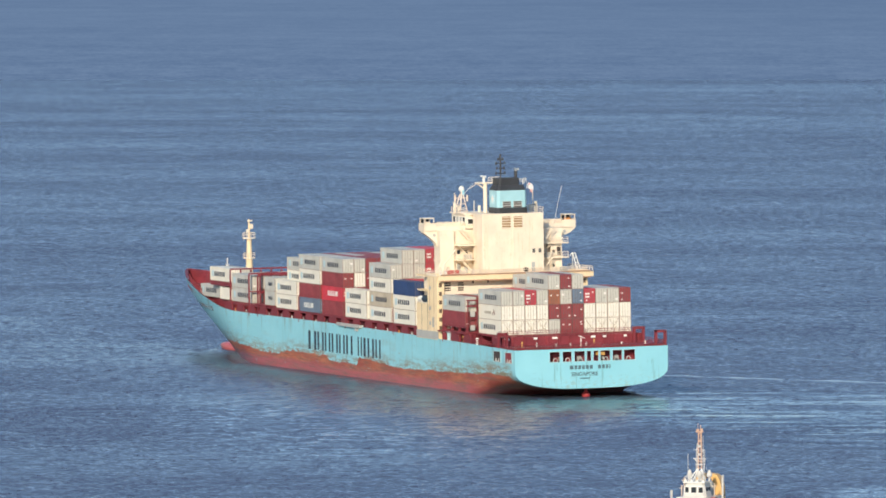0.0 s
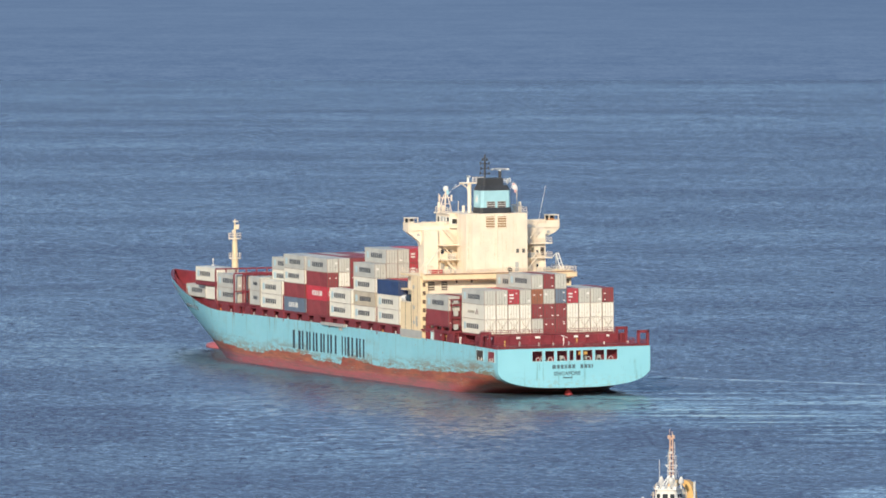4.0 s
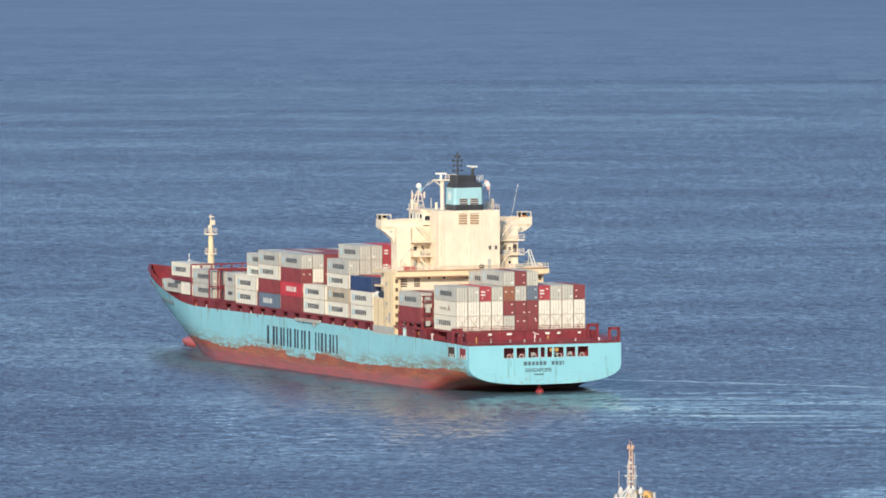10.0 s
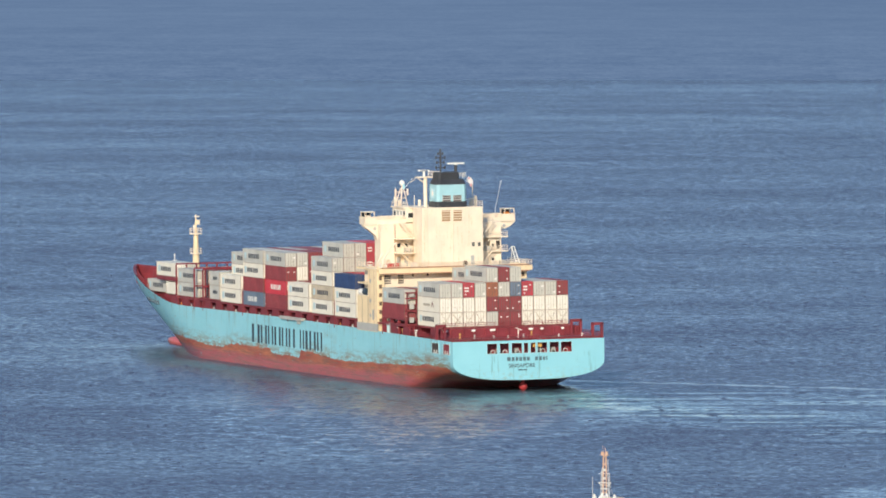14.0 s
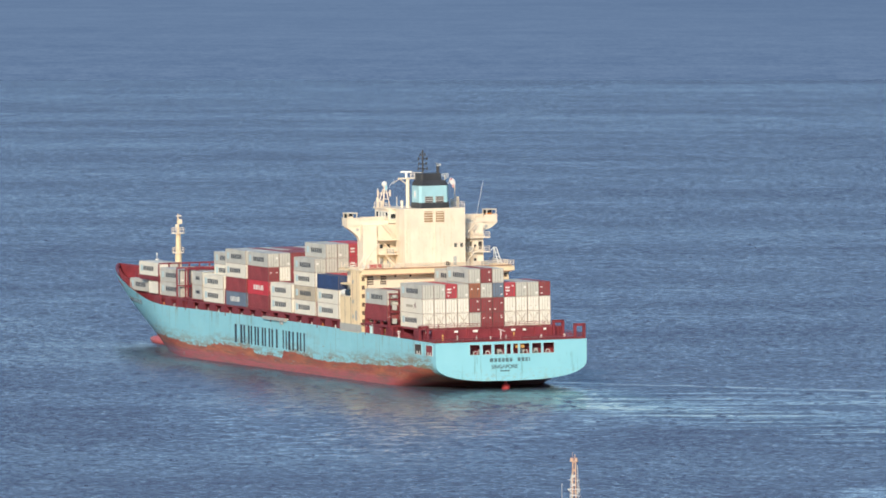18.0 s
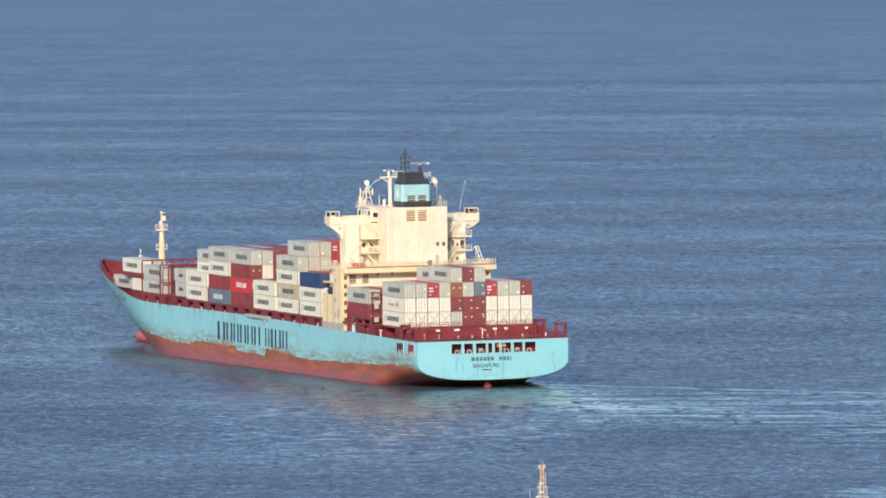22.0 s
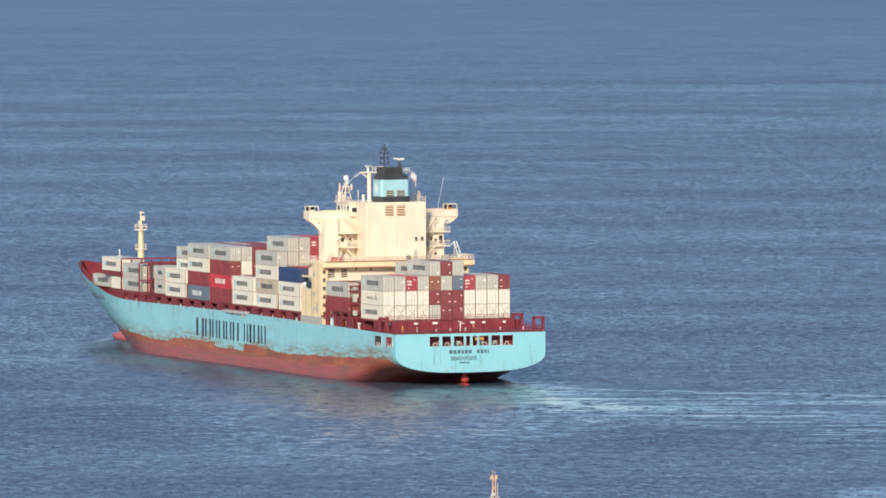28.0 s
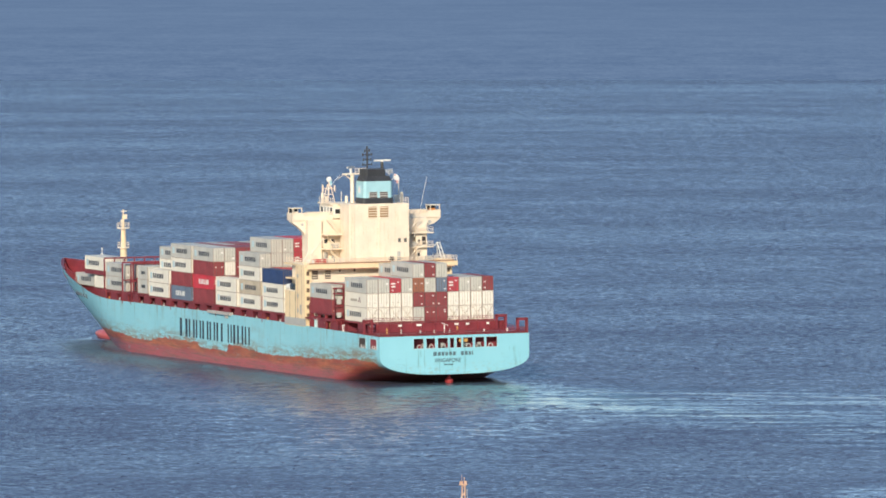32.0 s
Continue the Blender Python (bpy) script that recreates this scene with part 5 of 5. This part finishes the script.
bay(94.3, 13, 11.8, fill(13, {1: "MRMG", 2: "MMWG", 3: "MMMM", 4: "MGMM"}, "MMG", 4, 5))
bay(107.6, 13, 11.8, fill(13, {1: "SMWG", 2: "MMGG"}, "MMG", 4, 6))
bay(121.26, 13, 11.8, fill(13, {1: "WW", 2: ""}, "MGM", 2, 7))
bay(121.26, 13, 11.8, {2: "WWWG"}, STD)
bay(134.2, 13, 12.1, fill(13, {1: "GG", 2: "WG"}, "MGTG", 2, 8), HC, 6.058)
bay(151.3, 12, 11.8, fill(12, {1: "GG", 2: "MG"}, "GMTG", 2, 9))
bay(168.2, 11, 11.7, fill(11, {1: "W"}, "G", 1, 10), STD, 6.058)
bay(177.4, 10, 11.7, fill(10, {1: "G"}, "GM", 1, 12), STD)
bay(168.0, 11, 15.4, {1: "W", 2: "G", 10: "G", 11: "M"}, HC)

bm = bmesh.new()
for n, boxes in enumerate(STOW.values()):
    first = len(bm.faces)
    for x, y, z, L, h in boxes:
        box(bm, x, x + L, y - 1.2, y + 1.2, z, z + h)
    bm.faces.ensure_lookup_table()
    for f in bm.faces[first:]:
        f.material_index = n
stow = tagged(new("stowed_containers", mesh_of(bm, "stowed_containers", [BOX[c] for c in STOW])), "maroon and grey shipping containers buried in the deck stacks", "containers", kind="stuff")
PLACED.append((stow, Matrix.Identity(4)))

M_LASH = paint("brown_lashing_steel", (0.40, 0.33, 0.24), (0.2, 0.1, 0.06), 0.3, 0.5, 0.15)
# crossed lashing rods over the lowest tier at the stern
for c in (1, 2, 3, 4, 8, 9, 10, 11):
    yc = 13.75 - 2.5 * (c - 0.5)
    for s in (1, -1):
        x = 12.9 + 0.05 * s
        part("lashing_rod", rods(((x, yc - s * 1.1, 11.6), (x, yc + s * 1.0, 14.4)), r=0.04, n=4), M_LASH, ship)

# bow wave: low ridges of water that run with the ship
bm = bmesh.new()
for s in (1, -1):
    for x0, y0, x1, y1, w in ((211.5, 0.3, 196, 9.5, 1.2), (208, 2.0, 186, 17.0, 1.0), (213, 1.0, 204, 12.0, 0.8)):
        a, b = Vector((x0, s * y0, -0.1)), Vector((x1, s * y1, -0.1))
        d = (b - a).normalized()
        n = Vector((-d.y, d.x, 0)) * w
        m = a.lerp(b, 0.45)
        v = [bm.verts.new(p) for p in (a, m + n, b, m - n, m + Vector((0, 0, 0.26)))]
        for i in range(4):
            bm.faces.new((v[i], v[(i + 1) % 4], v[4]))
k = Nodes("bow_wave_water")
k.put(k.b.inputs["IOR"], 1.333)
bow_wave = tagged(new("bow_wave", mesh_of(bm, "bow_wave", k.end(k.mix(k.noise(k.coords(), 1.5, 3), SEA_DEEP, (0.09, 0.12, 0.16)), 0.24))), "low wave thrown up by the ship's bow", "wave", kind="stuff")

# the starboard arm of the ship's wash: a long low swell that rolls out astern
bm = bmesh.new()
rnd = random.Random(21)
spans = [(-60 + i * 3.0, rnd.uniform(-0.8, 0.8), rnd.uniform(0.3, 1.2)) for i in range(41)]
rows = [[bm.verts.new((x, dy + e * 2.3 * h, z * h)) for e, z in ((-1, -0.08), (-0.35, 0.13), (0.2, 0.17), (1, -0.08))] for x, dy, h in spans]
for a, b in zip(rows, rows[1:]):
    for i in range(3):
        bm.faces.new((a[i], b[i], b[i + 1], a[i + 1]))
k = Nodes("wash_water")
k.put(k.b.inputs["IOR"], 1.333)
streaks = k.noise(k.coords(scale=(0.25, 0.9, 1)), 1.0, 4, 0.65)
# pale streaks: foam flecks, and the crest's sky sheen put into the colour
wash = tagged(new("wash_wave", mesh_of(bm, "wash_wave", k.end(k.mix(k.span(streaks, 0.40, 0.62), (0.07, 0.10, 0.14), (0.24, 0.29, 0.33)), 0.24))), "long low wave of the wash rolling out astern", "wave", kind="stuff")
for p in wash.data.polygons:
    p.use_smooth = True

# ---- the tug; x forward, y to port ----
M_TUGWHITE = paint("weathered_white_paint", (0.58, 0.565, 0.53), (0.4, 0.26, 0.16), 0.3, 0.5, 0.08)
tug = tagged(new("tug_boat"), "white harbour tug with amber funnels and a tall mast", "tug")
TUG_ROWS = ((0, 40.6, 1654.0), (3, 36.9, 1641.5), (6, 33.6, 1629.0), (9, 30.2, 1615.5), (12, 26.8, 1602.8), (14, 24.7, 1593.8), (17, 21.0, 1580.5), (20, 17.5, 1568.0), (23, 13.7, 1556.5), (25, 11.4, 1548.0), (28, 7.6, 1535.5), (30, 5.0, 1528.6), (32, 3.0, 1521.5))
TUG_YAW = -112.0


def tug_hull():
    bm = bmesh.new()
    rings = []
    for x in (-14, -13, -8, 0, 6, 10, 12.5, 14, 15):
        w = 5.2 if x < 6 else 5.2 * max(0.02, 1 - ((x - 6) / 9.05) ** 2) ** 0.6
        d = 2.0 + max(0, (x - 2) / 13) * 1.3
        rings.append([bm.verts.new(c) for c in ((x, w * 0.8, -2), (x, w, 0.2), (x, w, d), (x, -w, d), (x, -w, 0.2), (x, -w * 0.8, -2))])
    for a, b in zip(rings, rings[1:]):
        for i in range(6):
            bm.faces.new((a[i], b[i], b[(i + 1) % 6], a[(i + 1) % 6]))
    bm.faces.new(rings[0]), bm.faces.new(rings[-1][::-1])
    return bm


def cone_cap(at, r, h):
    """A blunt cone with a rounded foot."""
    bm = bmesh.new()
    rings = [[bm.verts.new((at[0] + r * k * math.cos(a * math.pi / 6), at[1] + r * k * math.sin(a * math.pi / 6), at[2] + h * z)) for a in range(12)] for z, k in ((0, 0.7), (0.08, 0.95), (0.3, 1.0), (0.6, 0.72), (0.85, 0.4), (1.0, 0.12))]
    for lo, hi in zip(rings, rings[1:]):
        for i in range(12):
            bm.faces.new((lo[i], lo[(i + 1) % 12], hi[(i + 1) % 12], hi[i]))
    bm.faces.new(rings[0][::-1]), bm.faces.new(rings[-1])
    return bm


M_MASTPALE = paint("pale_buff_paint", (0.62, 0.50, 0.38), (0.4, 0.26, 0.16), 0.3, 0.5, 0.1)
M_AMBER = paint("amber_paint", (0.70, 0.42, 0.15), (0.4, 0.2, 0.1), 0.15, 0.45, 0.1)
part("hull", tug_hull(), M_BLACK, tug, "black tug hull")
bm = bmesh.new()
for s in (1, -1):
    pts = [(-14, 5.2), (6, 5.2), (10, 4.5), (12.5, 3.2), (14.6, 1.4), (15.2, 0)]
    for a, b in zip(pts, pts[1:]):
        rod(bm, (a[0], s * a[1], 1.9), (b[0], s * b[1], 2.1), 0.35)
part("fender", bm, M_BLACK, tug)
part("deckhouse", B((-5, 6, -3.2, 3.2, 2.0, 4.6), (-3.0, 4.0, -2.6, 2.6, 4.6, 5.7)), M_TUGWHITE, tug)
wh = part("wheelhouse", block(-0.2, 2.6, 2.05, 1.6, 5.6, 7.9, 0.35, 0.10, dy=-0.12), M_TUGWHITE, tug, "white wheelhouse with dark windows")
for y, w in ((-1.28, 0.30), (-0.12, 0.46), (1.04, 0.38)):
    pane = part("window", B((2.52, 2.64, y - w, y + w, 6.35, 7.25)), M_GLASS, wh)
    part("window_frame", B((2.5, 2.68, y - w - 0.09, y - w, 6.25, 7.35), (2.5, 2.68, y + w, y + w + 0.09, 6.25, 7.35), (2.5, 2.68, y - w, y + w, 6.25, 6.35), (2.5, 2.68, y - w, y + w, 7.25, 7.35)), M_WHITE, pane)
for s in (1, -1):
    for x in (0.55, 1.65):
        part("window", B((x - 0.4, x + 0.4, s * 1.80 - 0.17, s * 1.80 - 0.07, 6.4, 7.2)), M_GLASS, wh)
    bm = bmesh.new()
    prism(bm, [(s * (y + 0.3), z) for y, z in ((0.0, 9.1), (0.9, 9.05), (1.4, 8.7), (1.8, 8.0), (2.05, 7.0), (2.15, 4.6), (1.05, 4.6), (0.95, 6.6), (0.7, 7.6), (0.3, 8.3), (0.0, 8.5))], "x", -4.7, -3.1)
    fu = part("funnel", bm, M_AMBER, tug, "curved amber exhaust funnel")
    part("funnel_band", B((-4.75, -3.05, *sorted((s * 1.28, s * 2.5)), 5.6, 5.75)), M_BLACK, fu)
    # added grey block: shade beside the wheelhouse, put in as a solid
    part("exhaust_casing", B((-4.6, -3.2, *sorted((s * 0.3, s * 1.3)), 4.6, 7.7)), M_GREYP, tug, "grey block added for the shade inside the funnel")
    part("dome", cone_cap((0.4, s * 1.65, 8.75), 0.46, 1.15), M_TUGWHITE, tug)
    part("dome_stand", rods(((0.4, s * 1.65, 8.0), (0.4, s * 1.65, 9.0), 0.16)), M_TUGWHITE, tug)
    part("side_post", rods(((1.5, s * 4.3, 2), (1.5, s * 4.3, 9.2 if s > 0 else 6.6), 0.18)), M_TUGWHITE, tug)
    part("side_light", B((1.2, 1.9, s * 2.7 - 0.4, s * 2.7 + 0.4, 5.0, 5.6)), M_RED, tug)
part("wheelhouse_brow", B((-0.3, 2.8, -1.95, 1.75, 7.9, 8.05)), M_WHITE, tug)
for y in (-1.5, -0.5, 0.5, 1.5):
    part("flood_lamp", B((2.5, 2.8, y - 0.16, y + 0.16, 8.05, 8.4)), M_WHITE, tug)
for y, z in ((-2.6, 8.6), (-3.0, 7.4), (2.5, 7.8)):
    part("deck_stanchion", rods(((0.4, y, 4.6), (0.4, y, z), 0.09), ((0.4, y - 0.4, z - 0.5), (0.4, y + 0.4, z - 0.5), 0.06)), M_MASTPALE, tug)
part("roof_rail", railing((2.3, 1.7, 8.1), (2.3, -1.7, 8.1), 0.8, 0.6, 0.05), M_TUGWHITE, tug)
M_MAST = paint("orange_mast_paint", (0.56, 0.36, 0.25), (0.60, 0.50, 0.42), 0.45, 0.5, 0.1)
tm = part("mast", rods(((0.3, 0.28, 8.6), (0.3, 0.2, 16.3), 0.11), ((0.3, -0.28, 8.6), (0.3, -0.2, 16.3), 0.11), ((-0.6, 0, 8.6), (-0.05, 0, 16.0), 0.09), *[((0.3, 0.28, 9 + i * 1.1), (0.3, -0.28, 9.0 + i * 1.1), 0.06) for i in range(7)], ((0.3, 0.1, 16.0), (0.3, 0.1, 16.9), 0.05), ((0.3, -0.28, 15.0), (0.3, -0.3, 17.2), 0.025)), M_MAST, tug, "faded orange lattice mast")
part("signal_pole", rods(((0.35, 0.62, 9.4), (0.35, 0.55, 15.2), 0.045), ((0.35, -0.62, 9.4), (0.35, -0.5, 13.6), 0.045)), M_TUGWHITE, tm)
part("yard", rods(((0.3, -0.9, 13.0), (0.3, 0.9, 13.0), 0.05)), M_TUGWHITE, tm)
part("mast_stay", rods(((0.3, 0.0, 14.6), (-4.0, 0.0, 8.0), 0.03)), M_TUGWHITE, tm)
part("crosstree", rods(((0.3, -1.05, 11.6), (0.3, 1.05, 11.6), 0.09), ((0.3, -1.0, 11.6), (0.3, -0.4, 11.1), 0.07), ((0.3, 1.0, 11.6), (0.3, 0.4, 11.1), 0.07)), M_TUGWHITE, tm)
part("radar", B((0.5, 0.7, -0.55, 0.55, 10.6, 10.8)), M_TUGWHITE, tm)
for b in ((0.1, 0.6, -0.6, 0.6, 15.75, 15.9), (0.15, 0.45, -0.55, -0.35, 15.9, 16.3), (0.15, 0.45, 0.3, 0.5, 15.9, 16.35), (0.1, 0.5, -0.3, 0.3, 14.3, 14.42)):
    part("mast_light", B(b), M_MAST, tm)
for z in (12.1, 13.4):
    part("lamp", B((0.35, 0.6, -0.2, 0.2, z, z + 0.35)), M_TUGWHITE, tm)
part("search_dome", ball(bmesh.new(), (1.4, 0.35, 9.2), 0.52, 1.15), M_TUGWHITE, tug)
for y0, y1 in ((-1.5, -0.35), (1.3, 0.35), (-0.7, -0.25), (0.7, 0.25)):
    part("mast_leg", rods(((1.6, y0, 8.05), (0.35, y1, 10.0), 0.09)), M_WHITE, tm)
part("search_stand", rods(((1.4, 0.35, 8.0), (1.4, 0.35, 8.8), 0.15)), M_TUGWHITE, tug)
part("aerial", rods(((0, -2.1, 8.6), (0, -2.1, 12.4), 0.035), ((-1, -0.9, 8.6), (-1, -0.9, 14), 0.04), ((0.6, 0.9, 8.6), (0.6, 0.9, 13.2), 0.04)), M_TUGWHITE, tug)


def motions():
    poses = [(r[0], ship_pose(*r[1:])) for r in SHIP_ROWS]
    walk(ship, poses)
    for body, m in PLACED:
        walk(body, [(t, p @ m) for t, p in poses])
    for (sc, at), (rate, start) in zip(SCANNERS, ((137.0, 2.15), (160.0, 0.65))):       # degrees a second; when it lies across the view
        walk(sc, [(t * 0.4, Matrix.Translation(at) @ Matrix.Rotation(radians(-21.3 - rate * (t * 0.4 - start)), 4, "Z")) for t in range(81)])
    walk(ripples, [(t, Matrix.Translation((0.35 * t - 5, -0.75 * t, 0))) for t in (0, 8, 16, 24, 32)])
    walk(bow_wave, [(r[0], pose(r[1], r[2], 0, 0, 0, 90 + r[4])) for r in SHIP_ROWS])
    walk(wash, [(0.0, pose(75, 2112.5, 0, 0, 0, -33.3)), (16.0, pose(75, 2081.0, 0, 0, 0, -28.5)), (32.0, pose(75, 2049.5, 0, 0, 0, -24.0))])
    walk(tug, [(t, pose(x, y, 0.12 * math.sin(t * 1.3), 0.6 * math.sin(t * 0.9), 0.5 * math.sin(t * 1.1), TUG_YAW)) for t, x, y in TUG_ROWS])


motions()
